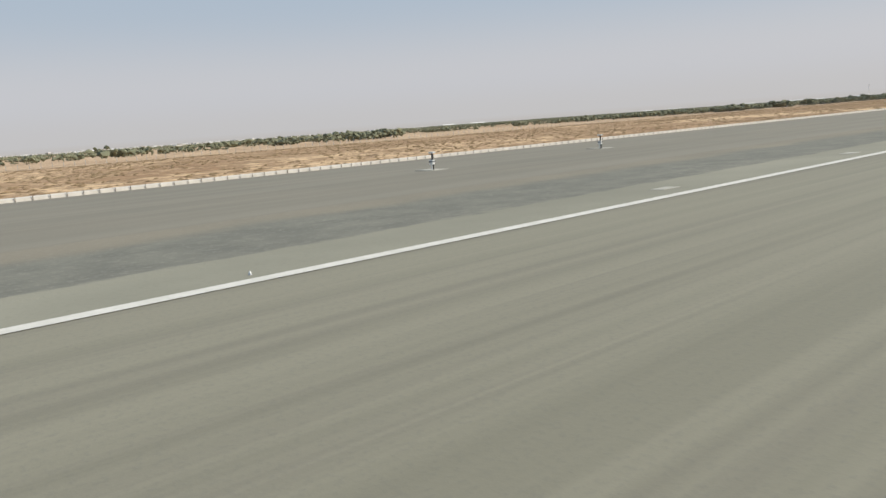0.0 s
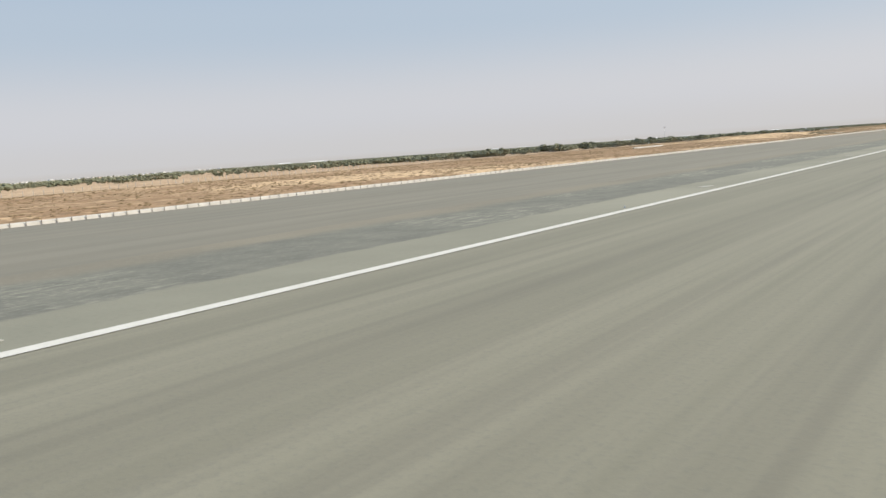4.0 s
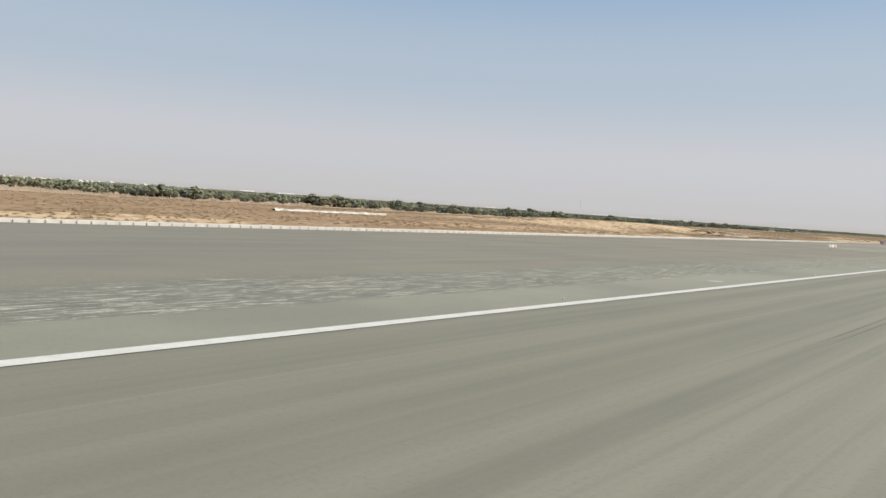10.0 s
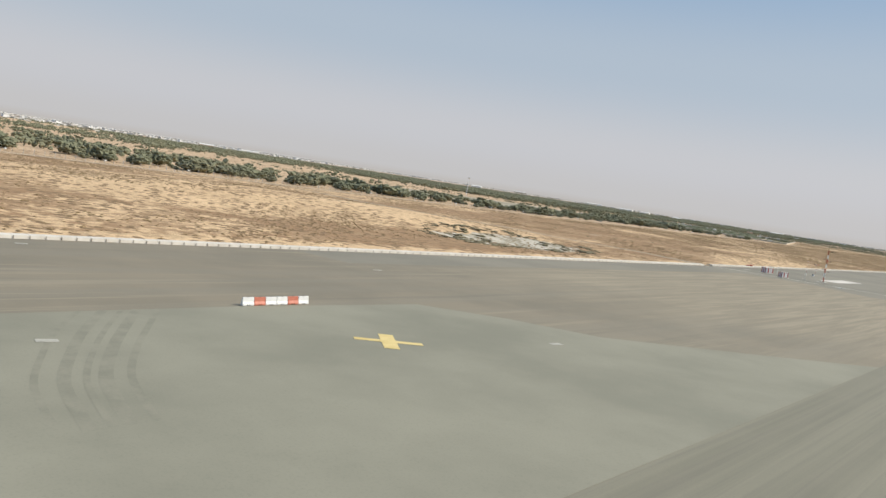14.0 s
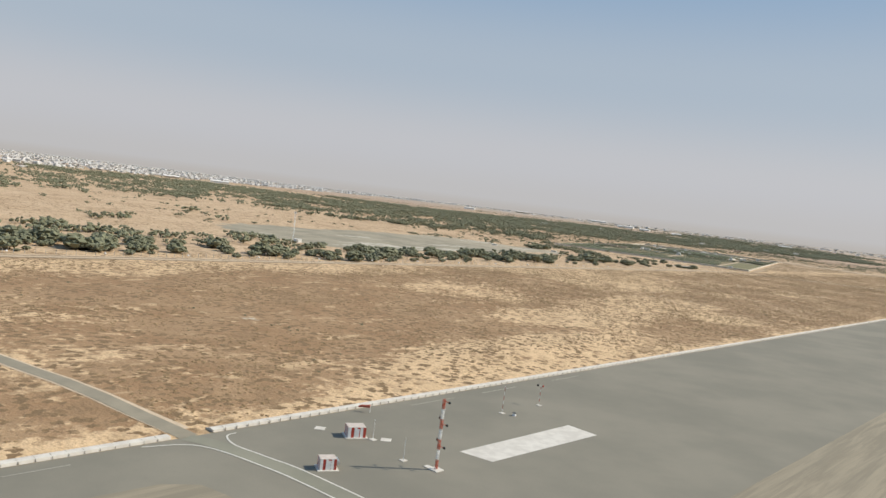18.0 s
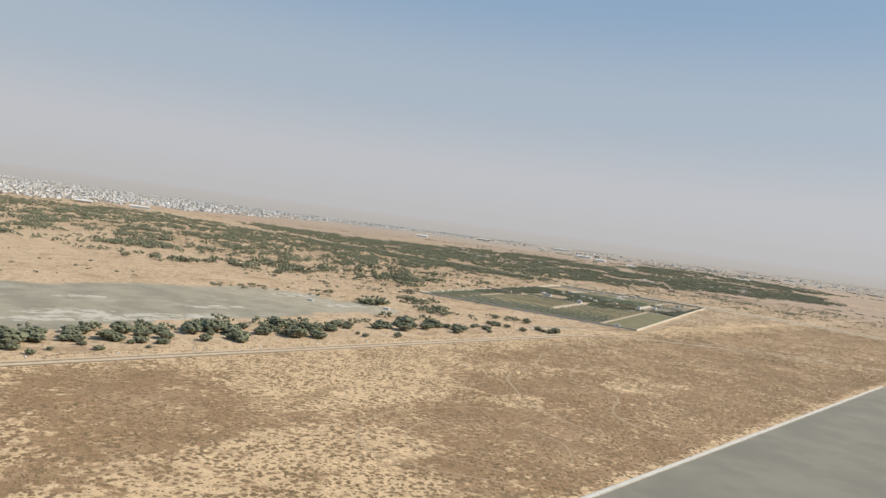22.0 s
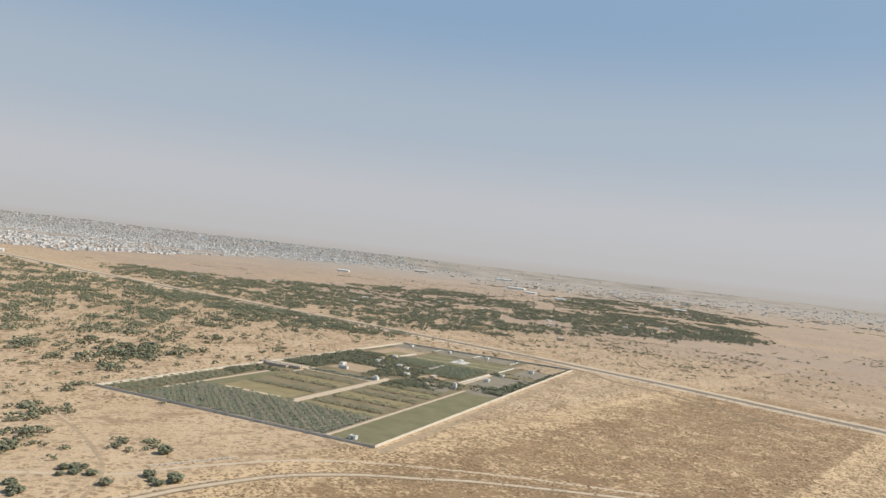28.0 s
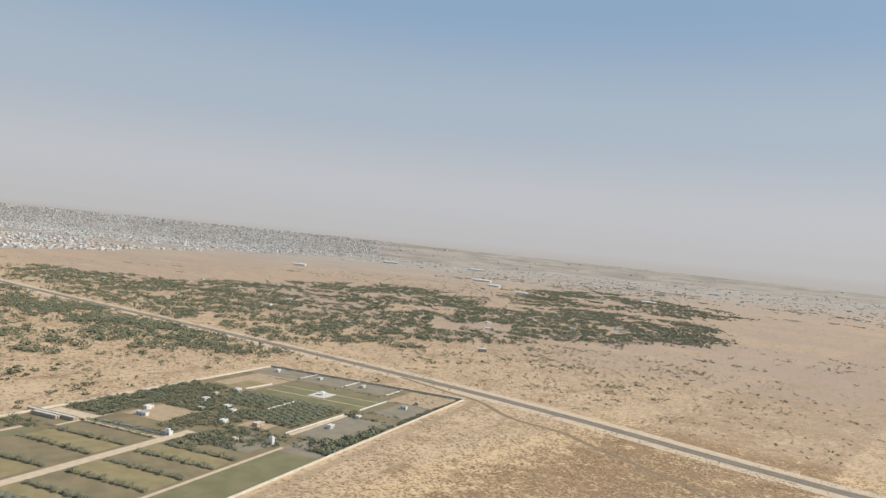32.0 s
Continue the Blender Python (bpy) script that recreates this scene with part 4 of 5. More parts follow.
sign = thing("marker_frame", "low white marker plate on a stake beside the service road", "marker", pose(-72.6, 1265.2, grade(-72.6) + 0.01, 0, 0, 40))
part("plate", plate("plate", 2.0, 0.9, 0.08, WHITE), sign)
part("stake", tube("stake", [(0, -0.4, 0), (0, -0.4, 0.9)], 0.05, METAL, 6), sign)

for x, y in ((-75.4, 174.9), (-80.6, 217.8)):
    t = thing("approach_light", "black and white slope-guidance light on posts with a pale plate", "airfield light", pose(x, y, grade(x) + 0.005), "guidance lights on the shoulder")
    part("plate", plate("plate", 4.2, 2.6, 0.05, FADED), t)
    for dx in (-0.16, 0.16):
        part("leg", tube("leg", [(dx, 0, 0.05), (dx, 0, 0.75)], 0.1, BLACK if dx > 0 else WHITE, 8), t)
    box = part("lamp_box", bevelled("lamp_box", [(-0.34, 0.3, -0.25, 0.25, 0.7, 1.3)], WHITE, 0.05), t)
    part("band", boxes("band", [(-0.35, 0.31, -0.26, 0.26, 1.0, 1.14)], BLACK), box, "black painted band")
    part("post", tube("post", [(0.0, 0.05, 1.28), (0.0, 0.05, 2.2)], 0.12, BLACK, 8), t)
    part("top_plate", bevelled("top_plate", [(-0.45, 0.4, -0.2, 0.3, 2.15, 2.35)], WHITE, 0.03), t)

# ---- plants ----


def ico():
    bm = bmesh.new()
    bmesh.ops.create_icosphere(bm, subdivisions=1, radius=1.0)
    v = np.array([p.co[:] for p in bm.verts])
    f = [tuple(q.index for q in w.verts) for w in bm.faces]
    bm.free()
    return v, f


ICO_V, ICO_F = ico()
OCT_V = np.array([(1, 0, 0), (0, 1, 0), (-1, 0, 0), (0, -1, 0), (0, 0, 1), (0, 0, -0.6)], float)
OCT_F = [(0, 1, 4), (1, 2, 4), (2, 3, 4), (3, 0, 4), (1, 0, 5), (2, 1, 5), (3, 2, 5), (0, 3, 5)]


def clumps(spots, base_v, base_f, jitter=0.35):
    """Ragged foliage clumps (x, y, z, radius) as vertices and faces."""
    s = np.asarray(spots, float)
    n, m = len(s), len(base_v)
    size = s[:, 3:4] * rng.uniform((0.85, 0.85, 0.6), (1.2, 1.2, 0.85), (n, 3))
    q = base_v[None] * (1 + jitter * rng.uniform(-1, 1, (n, m, 1))) * size[:, None] + s[:, None, :3]
    f = np.asarray(base_f)[None] + (np.arange(n) * m)[:, None, None]
    return q.reshape(-1, 3), [tuple(w) for w in f.reshape(-1, len(base_f[0])).tolist()]


def crown_spots(h, w, count):
    """Clumps spread through a wide, flat-bottomed crown."""
    out = []
    for _ in range(count):
        a, d = rng.uniform(0, 6.28), math.sqrt(rng.uniform(0, 1))
        lift = rng.uniform(-0.7, 1.0) * math.sqrt(max(0.05, 1 - d * d * 0.9))
        out.append((0.86 * w * d * math.cos(a), 0.86 * w * d * math.sin(a), h * (0.4 + 0.42 * lift), h * rng.uniform(0.1, 0.185)))
    return out


def leaf_cards(spots, per, size):
    """Small leaf sprays that break the clumps' outline."""
    v, f = [], []
    for x, y, z, r in spots:
        for _ in range(per):
            d = Vector(rng.normal(size=3)).normalized()
            c = Vector((x, y, z)) + d * r * rng.uniform(0.8, 1.35)
            a, b = Vector(rng.normal(size=3)).normalized() * size, Vector(rng.normal(size=3)).normalized() * size * 0.6
            n = len(v)
            v += [tuple(c - a), tuple(c + b), tuple(c + a), tuple(c - b)]
            f.append((n, n + 1, n + 2, n + 3))
    return v, f


TREES = []
for i in range(6):
    h, w = (5.5, 6.5, 7.5, 5.0, 6.0, 8.0)[i], (3.6, 4.2, 4.4, 3.2, 4.6, 4.8)[i]
    spots = crown_spots(h, w, 84)
    v, f = clumps(spots, ICO_V, ICO_F, 0.5)
    v2, f2 = leaf_cards(spots, 8, 0.2)
    n = len(v)
    crown = mesh("crown", list(v) + v2, f + [tuple(q + n for q in w_) for w_ in f2], LEAF)
    lean = rng.uniform(-0.4, 0.4, 2)
    trunk = tube("trunk", [(0, 0, -0.3), (lean[0] * 0.4, lean[1] * 0.4, h * 0.25), (lean[0], lean[1], h * 0.6)], 0.28, BARK, 7, 0.12)
    limbs = [tube("limb", [(lean[0] * 0.5, lean[1] * 0.5, h * 0.28), (w * 0.35 * math.cos(a), w * 0.35 * math.sin(a), h * 0.5),
                           (w * 0.65 * math.cos(a), w * 0.65 * math.sin(a), h * 0.66)], 0.13, BARK, 5, 0.04) for a in (0.4 + i, 2.4 + i, 4.5 + i)]
    TREES.append((trunk, limbs, crown))

groves = []  # x, y, scale


def scatter(x0, x1, y0, y1, count, lo, hi, keep=None, clump=0.0):
    made = 0
    centres = [(rng.uniform(x0, x1), rng.uniform(y0, y1)) for _ in range(max(1, count // 9))]
    tries = 0
    while made < count and tries < count * 6:
        tries += 1
        if rng.uniform() < clump:
            cx, cy = centres[rng.integers(len(centres))]
            x, y = cx + rng.normal() * 17, cy + rng.normal() * 13
        else:
            x, y = rng.uniform(x0, x1), rng.uniform(y0, y1)
        u, v = farm_uv(x, y)
        if -14 < u < FARM_L + 14 and -14 < v < FARM_W + 14 or pan_at(x, y) > 0.35 or abs(x + 389) < 9.5:
            continue
        if abs(y - 2984) < 27 or keep and not keep(x, y):
            continue
        groves.append((x, y, rng.uniform(lo, hi)))
        made += 1


def patchy(x, y, f=0.2):
    return wave(x * f + 40, y * f) + 0.6 * wave(y * f * 2.7, x * f * 2.7 + 9)


def lanes(x, y):
    """Loose rows of trees along the track, with bare sand between them."""
    return math.sin((x + 7 * math.sin(y * 0.031) + 4 * math.sin(y * 0.083)) * 0.185 + 0.6 * math.sin(y * 0.012)) > -0.1


# by the perimeter road, from the runway's start onwards
scatter(-720, -500, 430, 520, 60, 1.2, 2.1, clump=0.7)
scatter(-680, -560, 40, 430, 30, 1.0, 2.1, clump=0.9)
scatter(-620, -545, 150, 900, 24, 1.5, 2.5, clump=0.75)
scatter(-1000, -580, 60, 430, 170, 0.6, 1.6, clump=0.75)
scatter(-1100, -610, 500, 900, 220, 0.6, 1.6, clump=0.75)
for x, y, s in ((-568, 812, 1.8), (-579, 859, 2.0), (-520, 838, 1.5), (-560, 780, 1.3), (-600, 760, 1.5), (-540, 700, 1.6), (-590, 640, 1.7)):
    groves.append((x, y, s))
scatter(-640, -420, 900, 1220, 240, 0.9, 1.9, lanes, 0.5)
scatter(-650, -408, 1190, 1430, 150, 0.9, 1.9, lambda x, y: x > -640 + 0.55 * max(0, y - 1340) and patchy(x, y, 1.1) > -0.9 and lanes(x, y), 0.35)
scatter(-445, -403, 1180, 1440, 42, 0.5, 1.3, clump=0.5)
scatter(-440, -399, 1430, 1620, 26, 0.6, 1.2, clump=0.4)
scatter(-530, -408, 1420, 1580, 62, 0.8, 1.7, clump=0.5)
scatter(-482, -432, 1590, 2015, 130, 0.9, 1.8, clump=0.45)
scatter(-440, -408, 1560, 2000, 26, 0.5, 1.1, clump=0.4)
scatter(-560, -440, 1985, 2110, 20, 0.5, 1.0, clump=0.85)
for cx, cy, far, k, lo, hi in ((-580, 2042, 9, 12, 1.3, 2.3), (-586, 2112, 11, 9, 0.9, 1.5), (-520, 2070, 12, 10, 1.0, 1.6), (-545, 2095, 10, 7, 0.9, 1.4), (-478, 2146, 10, 6, 0.7, 1.2), (-610, 2135, 13, 10, 1.0, 1.7),
                               (-484, 2143, 12, 8, 0.6, 1.0), (-449, 2090, 9, 7, 0.6, 1.1), (-416, 2118, 10, 8, 0.6, 1.1), (-585, 2244, 4, 2, 0.8, 1.3), (-675, 2209, 12, 8, 0.8, 1.4),
                               (-695, 1920, 9, 9, 0.5, 0.8), (-690, 1968, 12, 12, 0.5, 0.9), (-640, 2005, 8, 4, 0.6, 0.9), (-660, 2040, 9, 4, 0.7, 1.1), (-430, 2040, 9, 6, 0.6, 1.2)):
    groves += [(cx + rng.normal() * far, cy + rng.normal() * far, rng.uniform(lo, hi)) for _ in range(k)]
for x, y, s in ((-660, 1500, 2.2), (-833, 1670, 2.3), (-719, 1643, 1.8), (-646, 1478, 1.8), (-735, 1600, 1.2), (-700, 1530, 1.2)):
    groves.append((x, y, s))
scatter(-860, -640, 2020, 2240, 46, 0.4, 0.9, clump=0.5)
scatter(-980, -640, 1250, 1700, 60, 0.4, 1.0, clump=0.4)
# groves behind the lake, beyond the farm and past the highway


def inside(poly, x, y):
    """Whether a place lies in a grove, whose outline frays."""
    hit = False
    x, y = x + rng.normal() * 26 + 30 * math.sin(y * 0.021 + x * 0.007), y + rng.normal() * 34 + 40 * math.sin(x * 0.017)
    for (x0, y0), (x1, y1) in zip(poly, poly[1:] + poly[:1]):
        if (y0 > y) != (y1 > y) and x < x0 + (y - y0) * (x1 - x0) / (y1 - y0):
            hit = not hit
    return hit


GROVE = [(-2600, 1900), (-2650, 2920), (-2016, 2965), (-935, 2945), (-950, 2820), (-1010, 2740), (-1040, 2650), (-1000, 2560), (-870, 2450), (-780, 2345), (-735, 2260), (-725, 2185), (-819, 2123),
         (-973, 2010), (-1162, 1885), (-1945, 2000)]
WEST = [(-1000, 700), (-1020, 1454), (-1162, 1885), (-1945, 2000), (-1500, 1557), (-1350, 700)]
BELT = [(-2342, 3120), (-2640, 3370), (-2306, 3445), (-2154, 3549), (-2190, 4050), (-2190, 4700), (-1700, 4600), (-1384, 4181), (-852, 3622), (-901, 3366), (-885, 3180), (-1021, 3085), (-1149, 3015), (-1450, 3012), (-1818, 3040)]
EAST = [(-852, 3600), (-740, 3850), (-600, 4200), (-900, 4900), (-1152, 4800), (-1347, 4750), (-1420, 4200)]
FAR = [(-2100, 5700), (-1980, 6450), (-900, 5800), (-1000, 5000), (-1375, 5050), (-1480, 4600)]
STRIP = [(-1750, 2880), (-1400, 2962), (-948, 2950), (-925, 2900), (-1000, 2830), (-1150, 2800), (-1350, 2790), (-1650, 2800)]


scatter(-2650, -680, 1880, 2970, 5300, 1.0, 2.1, lambda x, y: inside(GROVE, x, y) and patchy(x, y, 0.9) > -0.9 + 0.9 * soft(-y, -2480, -2180), 0.6)
scatter(-1750, -920, 2780, 2965, 850, 1.1, 1.9, lambda x, y: inside(STRIP, x, y) and patchy(x, y, 0.8) > -1.4, 0.4)
scatter(-1950, -1000, 700, 2000, 1000, 1.0, 2.0, lambda x, y: inside(WEST, x, y) and patchy(x, y, 0.8) > -0.3, 0.6)
scatter(-2650, -840, 3010, 4700, 7800, 1.1, 2.0, lambda x, y: inside(BELT, x, y) and patchy(x, y, 1.4) > -1.0 and patchy(x, y, 0.5) > -1.1 - 0.7 * soft(-abs(y - 3300), -500, -200) + 1.3 * soft(-abs(y - 3800 + 0.25 * (x + 1500)), -220, -60), 0.3)
scatter(-1450, -600, 3560, 4900, 3300, 1.1, 2.0, lambda x, y: inside(EAST, x, y) and patchy(x, y, 0.5) > -1.1, 0.3)
scatter(-2150, -880, 4600, 6500, 2800, 1.3, 2.2, lambda x, y: inside(FAR, x, y) and patchy(x, y, 0.3) > -0.9, 0.4)
scatter(-780, 300, 3080, 4300, 420, 0.4, 1.1, lambda x, y: patchy(x, y, 0.5) > -0.3, 0.6)
scatter(-1060, -690, 2180, 2960, 300, 0.5, 1.3, None, 0.5)
scatter(-1300, -690, 1650, 2960, 260, 0.3, 0.7, None, 0.45)
scatter(-3000, -1400, 3200, 5600, 900, 0.4, 0.9, lambda x, y: patchy(x, y) > 0.3, 0.6)
scatter(-3000, 500, 4600, 8500, 2600, 0.9, 1.7, lambda x, y: patchy(x, y, 0.08) > 0.2, 0.6)
scatter(-3200, -2500, 1500, 3000, 700, 0.6, 1.2, None, 0.5)
scatter(-2600, -1300, 600, 2000, 500, 0.7, 1.3, None, 0.5)
scatter(-300, 100, 2990, 3500, 160, 0.4, 0.8, None, 0.4)
scatter(-1000, -300, 3010, 3500, 420, 0.3, 0.8, None, 0.4)
scatter(-900, -640, 1000, 1300, 90, 0.7, 1.6, lambda x, y: y < 1180 or x < -760, 0.5)
scatter(-2400, -1100, 300, 900, 600, 0.9, 1.8, None, 0.4)
scatter(-820, -430, 3070, 3620, 420, 0.4, 1.0, lambda x, y: patchy(x, y, 0.8) > 0.1, 0.5)
scatter(-180, 150, 2400, 2900, 60, 0.2, 0.5, None, 0.4)


def is_near(x, y):
    return x > -600 and 780 < y < 2200


near = sorted((g for g in groves if is_near(g[0], g[1])), key=lambda g: -g[0])[:290]
chosen = set(near)
for i, (x, y, s) in enumerate(near):
    trunk, limbs, crown = TREES[i % 6]
    big = s > 0.85
    t = thing("tree", "broad dark green desert tree on the sand" if big else "small rounded grey-green desert tree", "tree",
              Matrix.LocRotScale((x, y, ground_z(x, y)), Euler((0, 0, rng.uniform(0, 6.28))), (s, s, s * rng.uniform(0.62, 0.86))), "trees beyond the perimeter road")
    part("trunk", trunk, t)
    for q in limbs:
        part("limb", q, t)
    part("crown", crown, t)


def woods(name, rows, label, detail):
    v, f, n = [], [], 0
    for x, y, s in rows:
        h, w = 4.2 * s, 5.0 * s
        sp = [(x + a, y + b, ground_z(x, y) + c, r * (1.9 if detail < 9 else 1.5)) for a, b, c, r in crown_spots(h, w, detail)]
        q, g = clumps(sp, OCT_V if detail < 9 else ICO_V, OCT_F if detail < 9 else ICO_F, 0.42)
        v.append(q)
        f += [tuple(i + n for i in w_) for w_ in g]
        n += len(q)
        v.append(np.array(box_v(x - 0.2 * s, x + 0.2 * s, y - 0.2 * s, y + 0.2 * s, ground_z(x, y) - 0.2, ground_z(x, y) + h * 0.5)))
        f += [tuple(i + n for i in w_) for w_ in BOX_F]
        n += 8
    tagged(new(name, mesh(name, np.concatenate(v), f, LEAF)), label, "woods", kind="stuff")


rest = [g for g in groves if g not in chosen]
woods("far_woods", [g for g in rest if g[0] > -1000 and g[1] < 2600], "scattered dark green desert trees across the plain", 12)
woods("distant_woods", [g for g in rest if not (g[0] > -1000 and g[1] < 2600)], "distant belts of dark green desert trees", 8)

# low scrub in the sand
rows = []
for count, x0, x1, y0, y1, lo, hi, rule in ((32000, -383, -KERB - 5, 1540, 2330, 0.3, 0.85, 0.4), (12000, -380, -KERB - 4, 1000, 1540, 0.2, 0.7, -0.05), (9000, -380, -KERB - 4, 0, 1000, 0.3, 1.0, 0.2),
                                            (6500, -900, -400, 900, 2320, 0.4, 1.2, 0.4), (15000, -560, 60, 2260, 2950, 0.5, 1.5, 0.3), (15000, -1700, -600, 2150, 3050, 0.7, 2.1, 0.3), (14000, -3400, 300, 3050, 5600, 0.8, 2.4, 0.3), (5000, -950, -300, 2995, 3650, 0.6, 1.7, 0.35)):
    made = 0
    while made < count:
        x, y = rng.uniform(x0, x1), rng.uniform(y0, y1)
        if abs(x + 388) < 8 or pan_at(x, y) > 0.3 or 1100 < y < 1260 and sand_at(x, y) > 1.25 and rng.uniform() < 0.85 or rng.uniform() > rule + 0.3 + 0.25 * wave(x * 2.2, y * 2.2):
            continue
        u, v_ = farm_uv(x, y)
        if -8 < u < FARM_L + 8 and -8 < v_ < FARM_W + 8 or abs(y - 1252) < 14 and x > -390:
            continue
        rows.append((x, y, ground_z(x, y) + 0.06, rng.uniform(lo, hi)))
        made += 1
v, f = clumps(rows, OCT_V * (1, 1, 0.42), OCT_F, 0.35)
tagged(new("scrub", mesh("scrub", v, f, SCRUB)), "low dry brown scrub tufts on the sand", "scrub", kind="stuff")

# ---- the palm farm ----


def palm_parts():
    out = []
    for k in range(3):
        h = (3.2, 4.2, 2.4)[k]
        trunk = tube("trunk", [(0, 0, -0.2), (0.1, 0, h * 0.5), (0.15, 0.1, h)], 0.26, BARK, 7, 0.2)
        v, f = [], []
        for i in range(18):
            a, up = i * 2.4 + k, rng.uniform(0.1, 1.0)
            for j in range(4):
                s = j / 3
                d, z = 3.6 * s * (1 - 0.15 * up), h + 1.6 * up * s * (1.2 - s) - 1.5 * s * s * (1 - 0.6 * up)
                wd = 0.42 * (1 - 0.7 * s) + 0.06
                c, q = (math.cos(a), math.sin(a)), (-math.sin(a), math.cos(a))
                v += [(0.15 + c[0] * d - q[0] * wd, 0.1 + c[1] * d - q[1] * wd, z - 0.12), (0.15 + c[0] * d, 0.1 + c[1] * d, z), (0.15 + c[0] * d + q[0] * wd, 0.1 + c[1] * d + q[1] * wd, z - 0.12)]
                if j:
                    n = len(v) - 6
                    f += [(n, n + 1, n + 4, n + 3), (n + 1, n + 2, n + 5, n + 4)]
        out.append((trunk, mesh("crown", v, f, PALM)))
    return out


PALMS = palm_parts()
palms = []


def palm_block(u0, u1, w0, w1, gap, lo, hi):
    for u in np.arange(u0, u1, gap):
        for w in np.arange(w0, w1, gap):
            palms.append((u + rng.uniform(-1, 1), w + rng.uniform(-1, 1), rng.uniform(lo, hi)))


palm_block(6, 93, 52, 250, 7.0, 0.72, 1.0)
palm_block(6, 160, 261, 289, 7.4, 0.75, 1.0)
palm_block(420, 481, 146, 202, 6.2, 0.85, 1.1)
palm_block(376, 477, 80, 140, 6.2, 0.85, 1.1)
for u in (148, 193, 228, 262):
    for w in np.arange(152, 232, 4.6):
        palms.append((u + rng.uniform(-1.5, 1.5), w, rng.uniform(0.65, 1.0)))
for u in (116, 152, 188, 222, 252):
    for w in np.arange(54, 132, 4.6):
        palms.append((u + rng.uniform(-1.5, 1.5), w, rng.uniform(0.65, 1.0)))
order = sorted(range(len(palms)), key=lambda i: palms[i][0] + 0.5 * palms[i][1])
v, f, n = [], [], 0
for rank, i in enumerate(order):
    u, w, s = palms[i]
    x, y = farm(u, w)
    trunk, crown = PALMS[i % 3]
    m = Matrix.LocRotScale((x, y, ground_z(x, y)), Euler((0, 0, rng.uniform(0, 6.28))), (s, s, s))
    spot = scaled(m)
    if rank < 260:
        t = thing("date_palm", "date palm with drooping grey-green fronds in a farm row", "palm tree", m, "palms of the walled farm")
        part("trunk", trunk, t)
        part("crown", crown, t)
        continue
    for src in (trunk, crown):
        v += [tuple((spot @ q.co) / PLAN) for q in src.vertices]
        f += [tuple(a + n for a in q.vertices) for q in src.polygons]
        n += len(src.vertices)
tagged(new("palm_grove", mesh("palm_grove", v, f, PALM)), "rows of grey-green date palms inside the farm walls", "palm grove", kind="stuff")


def plot(name, u0, u1, v0, v1, mat, label, lift=0.06):
    c = [farm(u0, v0), farm(u1, v0), farm(u1, v1), farm(u0, v1)]
    structure(name, [(x, y, 0.02 + lift) for x, y in c], [(0, 1, 2, 3)], mat, label, "field")


plot("farm_soil", 1, FARM_L - 1, 1, FARM_W - 1, SOIL, "brown irrigated farm soil inside the walls", 0.03)
plot("grass_field", 4, 296, 3, 45, GRASS, "long mown green grass field inside the farm wall")
plot("palm_soil", 3, 95, 49, 252, GREYSOIL, "dark damp soil under the palms")
plot("grass_strip", 97, 214, 236, 250, GRASS, "narrow green grass strip beside a farm lane")
for lo, hi, rows in ((151, 232, (97, 145, 151, 190, 196, 225, 231, 259)), (54, 134, (97, 113, 119, 149, 155, 185, 191, 219, 225, 249))):
    for i in range(0, len(rows), 2):
        plot("crop_plot", rows[i], rows[i + 1], lo, hi, DRYCROP if i % 4 == 0 else SOIL, "fallow brown crop plot between palm rows", 0.07)
plot("lawn", 485, 567, 71, 207, GRASS, "mown green lawn divided by pale paths")
plot("lawn_paving", 518, 548, 130, 154, CONCRETE, "pale paved square in the lawn", 0.1)
for u in (511, 544):
    plot("lawn_path", u, u + 2.5, 71, 207, TRACK, "pale path across the lawn", 0.09)
for u0, u1, w0, w1, mat in ((358, 457, 21, 63, GREYSOIL), (489, 560, 8, 50, GREYSOIL), (590, 640, 86, 146, GREYSOIL), (590, 640, 151, 211, GREYSOIL), (590, 640, 218, 289, GREYSOIL), (276, 330, 60, 100, GREYSOIL), (300, 352, 8, 48, GREYSOIL)):
    plot("paddock", u0, u1, w0, w1, mat, "bare grey paddock with a small shed", 0.06)
for u0, u1, w0, w1 in ((562, 638, 8, 70), (309, 363, 184, 234), (497, 588, 214, 275), (345, 372, 95, 125)):
    plot("sand_yard", u0, u1, w0, w1, WORN, "bare reddish sand yard between trees", 0.08)
plot("dry_lawn", 487, 538, 223, 252, DRYCROP, "dry yellow-green lawn beside a white wall", 0.1)
for u0, u1, w0, w1 in ((95, 300, 135, 146), (47, 222, 252.5, 257.5), (4, 310, 45.5, 49.5), (235, 300, 236, 240), (262, 267, 146, 240), (99, 105, 160, 230), (268, 285, 240, 289), (351, 462, 64, 70)):
    plot("farm_lane", u0, u1, w0, w1, PALE, "pale sandy farm lane between plots", 0.11)


